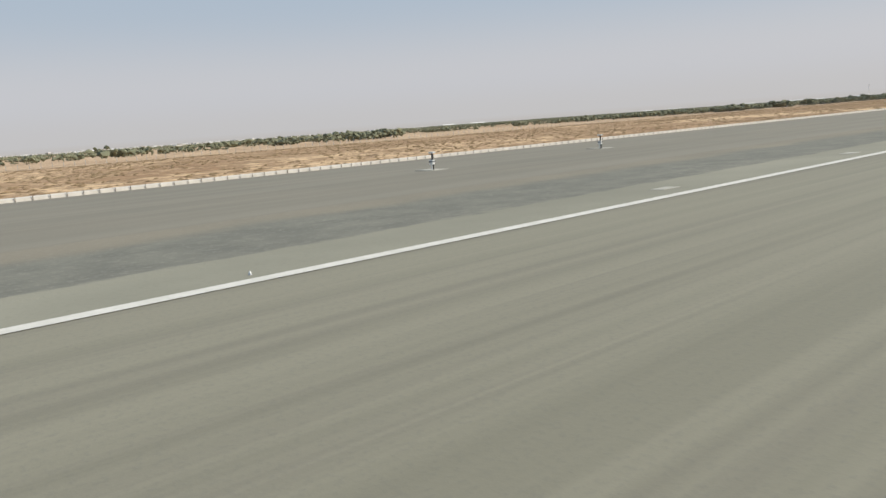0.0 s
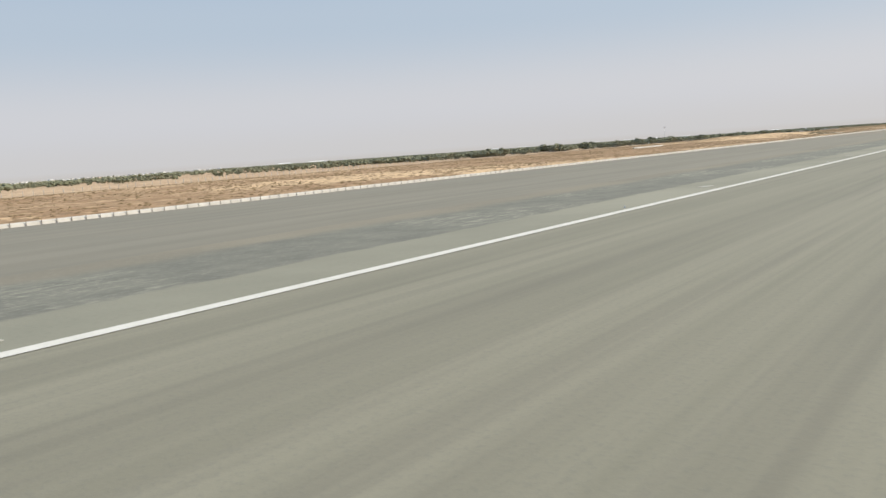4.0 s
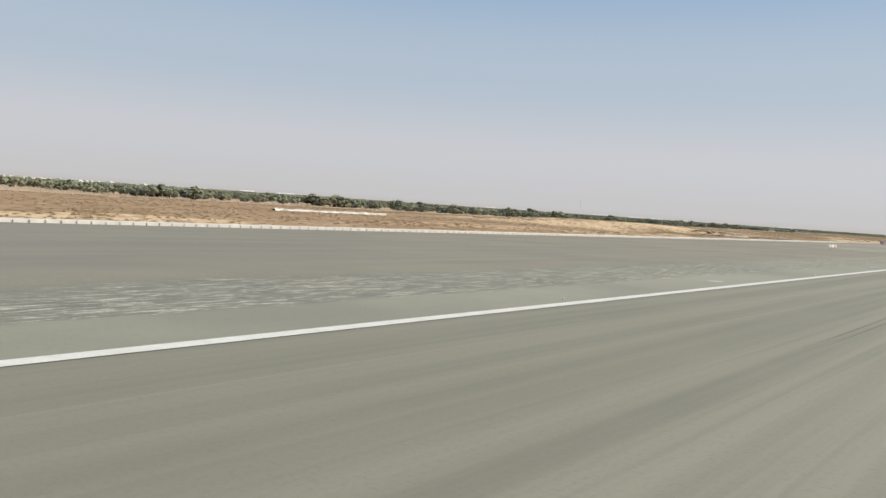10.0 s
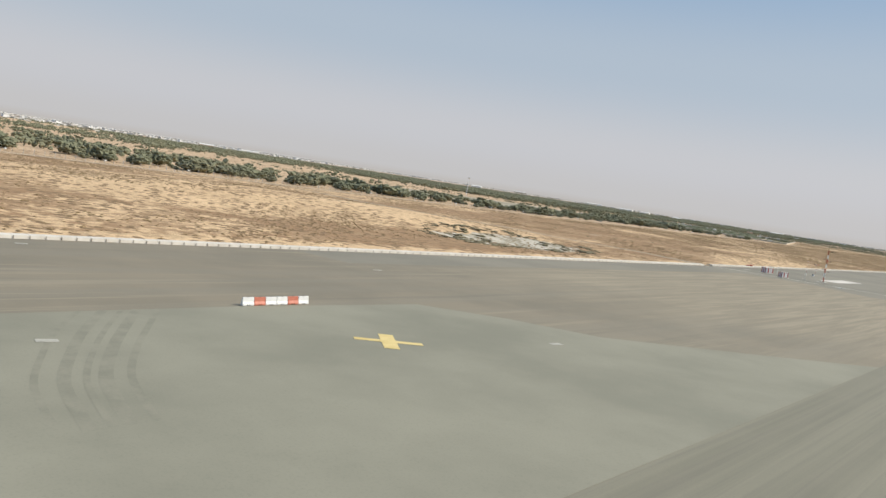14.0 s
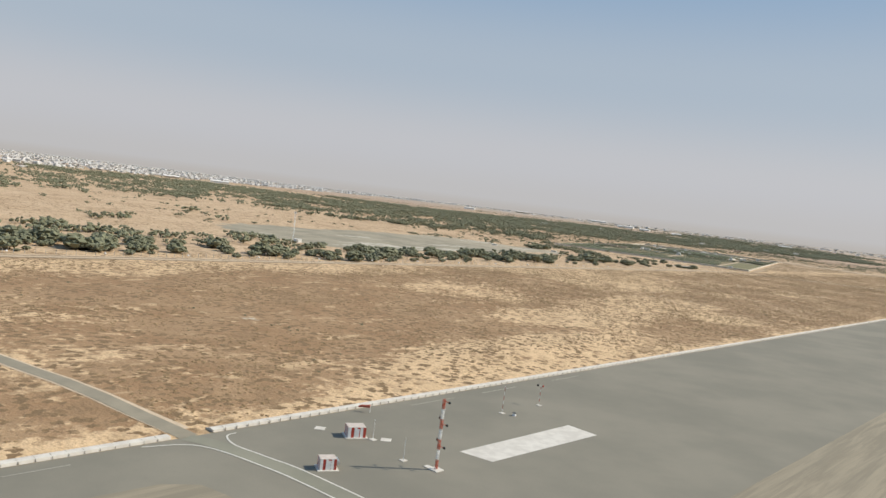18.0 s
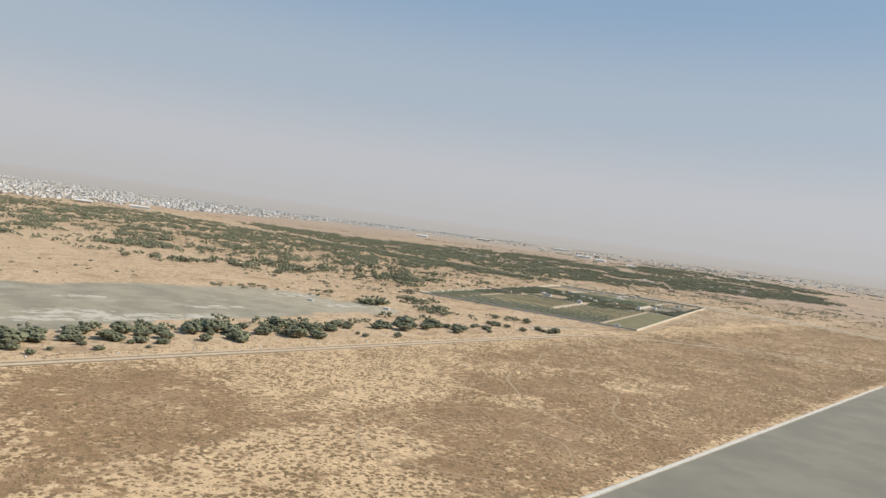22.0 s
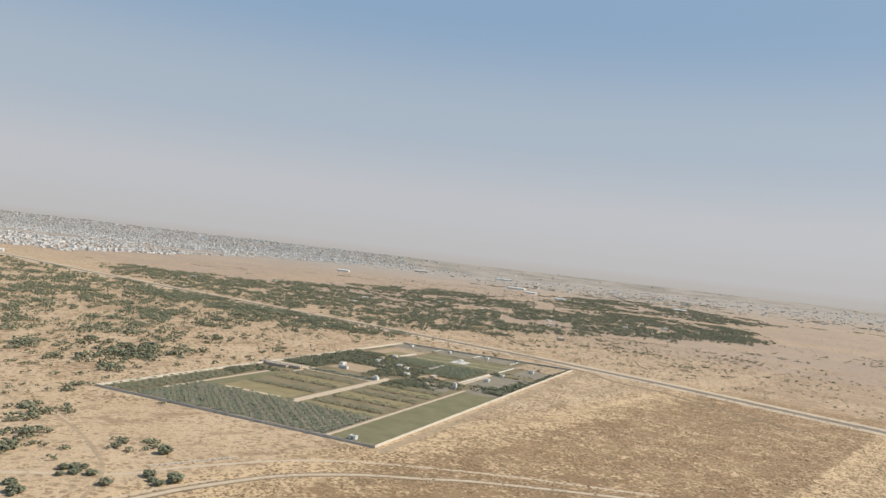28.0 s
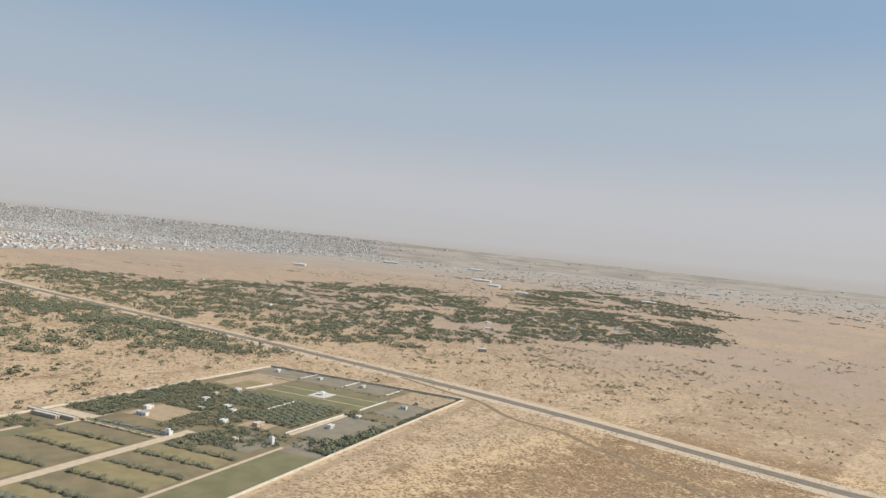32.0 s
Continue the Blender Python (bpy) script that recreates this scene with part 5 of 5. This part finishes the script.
def wall_run(name, pts, h, thick, mat, label, capped=True):
    """A long wall in panels with pillars, as one thing."""
    t = thing(name, label, "wall")
    v, f = [], []
    for (x0, y0), (x1, y1) in zip(pts, pts[1:]):
        ln = math.hypot(x1 - x0, y1 - y0)
        k = max(1, int(ln / 20))
        a = math.degrees(math.atan2(y1 - y0, x1 - x0))
        me = bevelled("panel", [(0, ln / k, -thick / 2, thick / 2, -0.3, h)], mat, 0.03)
        pil = bevelled("pillar", [(-0.3, 0.3, -0.3, 0.3, -0.3, h + 0.25)], mat, 0.04)
        for i in range(k):
            x, y = x0 + (x1 - x0) * i / k, y0 + (y1 - y0) * i / k
            part("panel", me, t, at=pose(x, y, 0.02, 0, 0, a))
            part("pillar", pil, t, at=pose(x, y, 0.02, 0, 0, a))
    return t


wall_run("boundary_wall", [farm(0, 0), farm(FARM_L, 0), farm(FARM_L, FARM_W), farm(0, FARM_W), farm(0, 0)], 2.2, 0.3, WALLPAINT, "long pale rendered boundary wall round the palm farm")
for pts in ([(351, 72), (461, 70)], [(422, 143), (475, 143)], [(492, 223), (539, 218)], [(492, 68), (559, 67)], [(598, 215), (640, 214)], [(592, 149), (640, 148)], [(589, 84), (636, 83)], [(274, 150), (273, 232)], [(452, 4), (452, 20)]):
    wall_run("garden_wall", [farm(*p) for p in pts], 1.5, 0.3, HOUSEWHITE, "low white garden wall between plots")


def house(u, w, lx, ly, h, turn, mat, label, name="farm_house", extra=0):
    x, y = farm(u, w)
    t = thing(name, label, "house", pose(x, y, 0.05, 0, 0, turn + 14.5), "buildings of the farm")
    part("wall", bevelled("wall", [(-lx / 2, lx / 2, -ly / 2, ly / 2, 0, h)], mat, 0.06), t)
    rim = 0.35
    part("roof", boxes("roof", [(-lx / 2 + rim, lx / 2 - rim, -ly / 2 + rim, ly / 2 - rim, h, h + 0.1)], CONCRETE), t)
    part("parapet", boxes("parapet", [(-lx / 2, lx / 2, -ly / 2, -ly / 2 + 0.3, h, h + 0.6), (-lx / 2, lx / 2, ly / 2 - 0.3, ly / 2, h, h + 0.6),
                                      (-lx / 2, -lx / 2 + 0.3, -ly / 2 + 0.3, ly / 2 - 0.3, h, h + 0.6), (lx / 2 - 0.3, lx / 2, -ly / 2 + 0.3, ly / 2 - 0.3, h, h + 0.6)], mat), t)
    k = max(1, int(lx / 3.5))
    for i in range(k):
        cx = -lx / 2 + lx * (i + 0.5) / k
        for s in (-1, 1):
            yy = s * (ly / 2 + 0.03)
            if i == k // 2 and s < 0:
                part("door", boxes("door", [(cx - 0.5, cx + 0.5, yy - 0.04, yy + 0.04, 0, 2.1)], BARK), t)
            else:
                frame_w = part("window", boxes("window", [(cx - 0.65, cx + 0.65, yy - 0.04, yy + 0.04, 0.9, 1.0), (cx - 0.65, cx + 0.65, yy - 0.04, yy + 0.04, 2.1, 2.2), (cx - 0.65, cx - 0.55, yy - 0.04, yy + 0.04, 1.0, 2.1), (cx + 0.55, cx + 0.65, yy - 0.04, yy + 0.04, 1.0, 2.1)], WALLPAINT), t)
                part("pane", boxes("pane", [(cx - 0.55, cx + 0.55, yy - 0.025, yy + 0.025, 1.0, 2.1)], GLASS), frame_w)
    if extra:
        part("upper_room", bevelled("upper_room", [(-lx / 4, lx / 4, -ly / 4, ly / 4, h + 0.1, h + extra)], mat, 0.05), t)
    return t


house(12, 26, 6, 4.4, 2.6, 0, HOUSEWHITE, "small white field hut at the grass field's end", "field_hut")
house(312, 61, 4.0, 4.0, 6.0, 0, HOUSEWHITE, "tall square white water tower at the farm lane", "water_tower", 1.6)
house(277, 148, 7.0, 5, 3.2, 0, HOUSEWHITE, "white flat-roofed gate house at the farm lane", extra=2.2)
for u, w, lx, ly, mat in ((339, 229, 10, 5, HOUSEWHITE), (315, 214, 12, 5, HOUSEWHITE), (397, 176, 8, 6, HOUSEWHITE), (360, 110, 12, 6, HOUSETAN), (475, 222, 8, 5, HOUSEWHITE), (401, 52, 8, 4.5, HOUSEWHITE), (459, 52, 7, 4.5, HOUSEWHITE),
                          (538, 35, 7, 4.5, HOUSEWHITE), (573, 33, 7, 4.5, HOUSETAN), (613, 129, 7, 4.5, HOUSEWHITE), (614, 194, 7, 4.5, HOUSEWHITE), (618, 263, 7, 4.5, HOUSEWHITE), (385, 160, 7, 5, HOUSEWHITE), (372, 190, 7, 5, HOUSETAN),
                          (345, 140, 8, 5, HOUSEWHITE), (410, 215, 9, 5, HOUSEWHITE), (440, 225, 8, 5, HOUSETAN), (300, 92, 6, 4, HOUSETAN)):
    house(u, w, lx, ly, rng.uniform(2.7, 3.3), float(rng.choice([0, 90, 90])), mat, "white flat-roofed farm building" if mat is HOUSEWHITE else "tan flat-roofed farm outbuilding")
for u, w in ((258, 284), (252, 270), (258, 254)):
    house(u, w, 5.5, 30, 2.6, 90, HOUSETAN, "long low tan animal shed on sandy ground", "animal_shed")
pav = thing("garden_pavilion", "small white open pavilion on the lawn's paved square", "pavilion", pose(*farm(533, 142), 0.13, 0, 0, 14.5))
for dx in (-3, 3):
    for dy in (-3, 3):
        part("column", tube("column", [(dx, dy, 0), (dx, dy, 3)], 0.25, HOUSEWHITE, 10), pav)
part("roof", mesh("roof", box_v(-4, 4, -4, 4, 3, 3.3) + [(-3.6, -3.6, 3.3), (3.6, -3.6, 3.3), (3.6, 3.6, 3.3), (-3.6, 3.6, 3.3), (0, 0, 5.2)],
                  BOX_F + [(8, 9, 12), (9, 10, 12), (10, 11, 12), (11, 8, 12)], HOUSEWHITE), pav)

rows = []


def hedge(u0, u1, w0, w1, count, lo, hi):
    for _ in range(count):
        rows.append((*farm(rng.uniform(u0, u1), rng.uniform(w0, w1)), rng.uniform(lo, hi)))


# orchard and garden trees, then hedges along the walls and paddocks
hedge(288, 484, 238, 290, 520, 0.55, 0.95)
hedge(323, 406, 130, 182, 190, 0.5, 0.95)
hedge(364, 412, 182, 236, 130, 0.5, 0.95)
hedge(290, 322, 150, 182, 40, 0.4, 0.8)
hedge(258, 300, 102, 132, 70, 0.5, 0.9)
hedge(276, 345, 72, 128, 175, 0.45, 0.9)
hedge(300, 350, 52, 72, 26, 0.4, 0.8)
hedge(166, 232, 262, 290, 90, 0.5, 0.9)
hedge(215, 236, 240, 262, 20, 0.4, 0.7)
hedge(318, 430, 4, 20, 120, 0.6, 1.15)
hedge(420, 575, 3, 8, 105, 0.4, 0.8)
hedge(316, 356, 8, 46, 40, 0.6, 1.1)
hedge(455, 462, 20, 68, 14, 0.4, 0.7)
hedge(574, 578, 84, 288, 40, 0.2, 0.4)
hedge(456, 486, 56, 76, 18, 0.4, 0.7)
hedge(562, 640, 3, 7, 34, 0.3, 0.5)
hedge(590, 640, 212, 217, 16, 0.25, 0.45)
hedge(590, 640, 146, 151, 16, 0.25, 0.45)
hedge(588, 640, 80, 86, 18, 0.25, 0.5)
hedge(576, 589, 84, 214, 22, 0.2, 0.35)
hedge(637, 641, 5, 288, 60, 0.3, 0.5)
hedge(560, 564, 8, 66, 14, 0.25, 0.4)
hedge(578, 632, 20, 62, 26, 0.2, 0.35)
hedge(412, 480, 204, 236, 70, 0.5, 0.9)
hedge(486, 494, 8, 60, 10, 0.3, 0.5)
hedge(270, 280, 150, 232, 44, 0.35, 0.6)
woods("garden_trees", rows, "dense dark garden trees and hedges inside the farm", 9)

# ---- the town on the plain ----
v, f, n = [], [], 0
town_trees = []


def add_block(x, y, lx, ly, h, a):
    global v, f, n
    c, s = math.cos(a), math.sin(a)
    g = ground_z(x, y)
    for sx, sy, hh in ((1, 1, h),) + (((0.55, 0.6, h + 2.2),) if rng.uniform() < 0.3 else ()):
        q = box_v(-lx / 2 * sx, lx / 2 * sx, -ly / 2 * sy, ly / 2 * sy, 0, hh)
        v += [(x + c * p - s * r, y + s * p + c * r, z + g - (3.0 if g > 1 and z == 0 else 0)) for p, r, z in q]
        f += [tuple(i + n for i in w) for w in BOX_F]
        n += 8


FRONT = [(-2350, 900), (-2550, 1900), (-3100, 2700), (-3400, 3520), (-3950, 4390), (-4650, 5440), (-5080, 6860), (-5350, 8200), (-4700, 9600)]  # the town's near edge
for leg, ((x0, y0), (x1, y1)) in enumerate(zip(FRONT, FRONT[1:])):
    ta = math.atan2(y1 - y0, x1 - x0)
    tu, tv = (math.cos(ta), math.sin(ta)), (math.cos(ta + math.pi / 2), math.sin(ta + math.pi / 2))
    full = (0.8, 0.9, 1.0, 1.0, 1.0, 0.9, 0.6, 0.3)[leg]
    for i in range(int(math.hypot(x1 - x0, y1 - y0) / 31)):
        for j in range(0, 165):
            if i % 7 == 6 or j % 6 == 5 or rng.uniform() > 0.66 * full:
                continue
            a, b = i * 31 + rng.uniform(-9, 9), j * 33 + rng.uniform(-9, 9) + 50 * math.sin(i * 0.13)
            x, y = x0 + tu[0] * a + tv[0] * b, y0 + tu[1] * a + tv[1] * b
            if patchy(x, y, 0.06) < -1.6 or rise(x, y) > 1:
                continue
            if rng.uniform() < 0.22:
                town_trees.append((x, y, rng.uniform(0.8, 1.6)))
                continue
            big = rng.uniform() < 0.06
            add_block(x, y, rng.uniform(11, 24) * (2 if big else 1), rng.uniform(10, 21), rng.uniform(3.5, 6.5) + (2 if big else 0), rng.normal() * 0.25)
for s in np.arange(9880, 10600, 22):  # the far quarter, set on the added rise
    for q in np.arange(-6600, 1500, 21):
        if rng.uniform() > 0.8 * soft(q, 1500, 100):
            continue
        x, y = -0.63 * s + 0.775 * (q + rng.uniform(-8, 8)), 0.775 * s + 0.63 * (q + rng.uniform(-8, 8))
        if rng.uniform() < 0.12:
            town_trees.append((x, y, rng.uniform(0.7, 1.2)))
        else:
            add_block(x, y, rng.uniform(11, 28), rng.uniform(8, 15), rng.uniform(3.5, 6.5), rng.normal() * 0.25)
for i in range(1600):  # thin outskirts on the added rise beyond the far plain
    x, y = rng.uniform(-6500, -600), rng.uniform(6500, 12500)
    if rise(x, y) > 222:
        continue
    if i % 3:
        town_trees.append((x, y, rng.uniform(1.2, 2.4)))
    else:
        add_block(x, y, rng.uniform(12, 40), rng.uniform(10, 20), rng.uniform(4, 8), rng.uniform(0, 1.57))
tagged(new("town", mesh("town", v, f, CITY)), "dense town of small white flat-roofed houses on the plain", "town", kind="stuff")


woods("town_trees", town_trees, "dark trees scattered between the houses of the town", 4)
rows = [(-170 + 25 * math.cos(a) * d, 1182 + 42 * math.sin(a) * d, rng.uniform(0.5, 1.9)) for a, d in zip(rng.uniform(0, 6.28, 110), 0.3 + 0.8 * np.sqrt(rng.uniform(0, 1, 110)))]
v, f = clumps([(x + rng.normal() * r, y + rng.normal() * r, ground_z(x, y) + 0.1, r * rng.uniform(0.5, 1.0)) for x, y, r in rows for _ in range(4)], ICO_V * (1, 1, 0.34), ICO_F, 0.4)
tagged(new("salt_bushes", mesh("salt_bushes", v, f, SALTBUSH)), "dark low mats of bush round a pale salt flat", "bushes", kind="stuff")

rows = [(rng.uniform(-340, -150), rng.uniform(1280, 1540), rng.uniform(0.12, 0.28)) for _ in range(34)]
rows += [(-212 + rng.normal() * 6, 1345 + rng.normal() * 6, rng.uniform(0.12, 0.25)) for _ in range(9)]
rows += [(rng.uniform(-350, -150), rng.uniform(1560, 2200), rng.uniform(0.12, 0.3)) for _ in range(60)]
woods("desert_shrubs", rows, "dark rounded shrubs dotted over the scrubland", 5)
for x, y, a in ((-600, 1966, 20), (-548, 2026, 15)):
    t = thing("lakeside_shed", "low white shed with a flat roof beside the dry lake", "shed", pose(x, y, ground_z(x, y) - 0.1, 0, 0, a), "sheds by the dry lake")
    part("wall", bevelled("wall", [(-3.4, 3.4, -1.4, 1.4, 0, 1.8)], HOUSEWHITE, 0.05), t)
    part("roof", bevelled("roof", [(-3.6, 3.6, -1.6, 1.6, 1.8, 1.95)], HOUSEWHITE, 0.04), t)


def hall(x, y, lx, ly, h, turn, mat, label):
    t = thing("warehouse", label, "warehouse", pose(x, y, ground_z(x, y), 0, 0, turn), "large sheds at the edge of the town")
    part("wall", boxes("wall", [(-lx / 2, lx / 2, -ly / 2, ly / 2, 0, h)], mat), t)
    part("roof", mesh("roof", [(-lx / 2 - 1, -ly / 2 - 1, h), (lx / 2 + 1, -ly / 2 - 1, h), (lx / 2 + 1, ly / 2 + 1, h), (-lx / 2 - 1, ly / 2 + 1, h), (-lx / 2 - 1, 0, h + 4), (lx / 2 + 1, 0, h + 4)],
                      [(0, 1, 5, 4), (2, 3, 4, 5), (0, 4, 3), (1, 2, 5), (0, 3, 2, 1)], HOUSEWHITE), t)


for x, y, lx, ly, h, turn, mat in ((-4313, 7125, 120, 40, 12, 40, HOUSETAN), (-3868, 7787, 150, 50, 11, 40, HOUSEWHITE), (-2600, 6000, 110, 40, 9, 15, HOUSEWHITE), (-3350, 5200, 70, 36, 9, 30, HOUSEWHITE), (-2250, 5600, 60, 30, 8, 10, HOUSEWHITE),
                                   (-1900, 5300, 50, 24, 7, 10, HOUSEWHITE), (-3000, 3050, 80, 30, 8, 60, HOUSEWHITE), (-2960, 2800, 60, 30, 8, 60, HOUSETAN), (-1500, 5900, 70, 30, 8, 0, HOUSETAN)):
    hall(x, y, lx, ly, h, turn, mat, "long white warehouse with a low gable roof" if mat is HOUSEWHITE else "long tan warehouse with a low gable roof")

# lone white houses among the groves
for i in range(30):
    x, y = (rng.uniform(-2700, -2050), rng.uniform(1400, 2500)) if i < 14 else (rng.uniform(-2400, -800), rng.uniform(3250, 4200))
    lx, ly, h = rng.uniform(9, 20), rng.uniform(7, 12), rng.uniform(3.4, 6.5)
    t = thing("desert_house", "white flat-roofed house standing among desert trees", "house", pose(x, y, 0.02, 0, 0, rng.uniform(0, 90)), "lone houses among the groves")
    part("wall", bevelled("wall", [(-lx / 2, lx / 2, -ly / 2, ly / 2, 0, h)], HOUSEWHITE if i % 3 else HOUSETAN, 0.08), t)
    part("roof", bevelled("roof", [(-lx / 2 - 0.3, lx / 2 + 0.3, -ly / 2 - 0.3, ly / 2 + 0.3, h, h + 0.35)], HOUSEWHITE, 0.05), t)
    for k in range(3):
        cx = -lx / 2 + lx * (k + 0.5) / 3
        part("window", boxes("window", [(cx - 0.7, cx + 0.7, -ly / 2 - 0.05, -ly / 2 + 0.05, 1.0, 2.3)], GLASS), t)

# pale concrete blocks beside the sand road
BLOCK = bevelled("block", [(-1.2, 1.2, -0.4, 0.4, -0.05, 1.0)], CONCRETE, 0.05)
for i in range(17):
    t = thing("road_block", "pale concrete block in a row beside the sand road", "barrier", pose(-436 + 0.72 * i, 2130 + 3.5 * i, ground_z(-436 + 0.72 * i, 2130 + 3.5 * i), 0, 0, 78), "blocks beside the sand road")
    part("body", BLOCK, t)

# low lamps along the perimeter
LAMP_POST = tube("post", [(0, 0, -0.2), (0, 0, 1.3)], 0.07, METAL, 8)
LAMP_HEAD = bevelled("head", [(-0.5, 0.5, -0.5, 0.5, 1.3, 1.95)], WHITE, 0.06)
for y in np.arange(985, 2000, 48.0):
    t = thing("perimeter_lamp", "short post with a white lamp head beside the perimeter track", "lamp", pose(-394.5, y, ground_z(-394.5, y)), "lamps along the perimeter")
    part("head", LAMP_HEAD, part("post", LAMP_POST, t))

# fence posts along the perimeter
fence = tagged(new("perimeter_fence"), "row of slim grey perimeter fence posts along the sand track", "fence", kind="structure")
FENCE_POST = bevelled("post", [(-0.08, 0.08, -0.08, 0.08, -0.3, 2.4)], METAL, 0.015)
v, f, n = [], [], 0
for y in np.arange(0, 2060, 5.0):
    if y >= 620:
        part("post", FENCE_POST, fence, at=pose(-397, y, ground_z(-397, y)))
        continue
    v += box_v(-397.08, -396.92, y - 0.08, y + 0.08, -0.3, 2.4)
    f += [tuple(i + n for i in w) for w in BOX_F]
    n += 8
tagged(part("far_posts", mesh("far_posts", v, f, METAL), fence), kind="stuff")
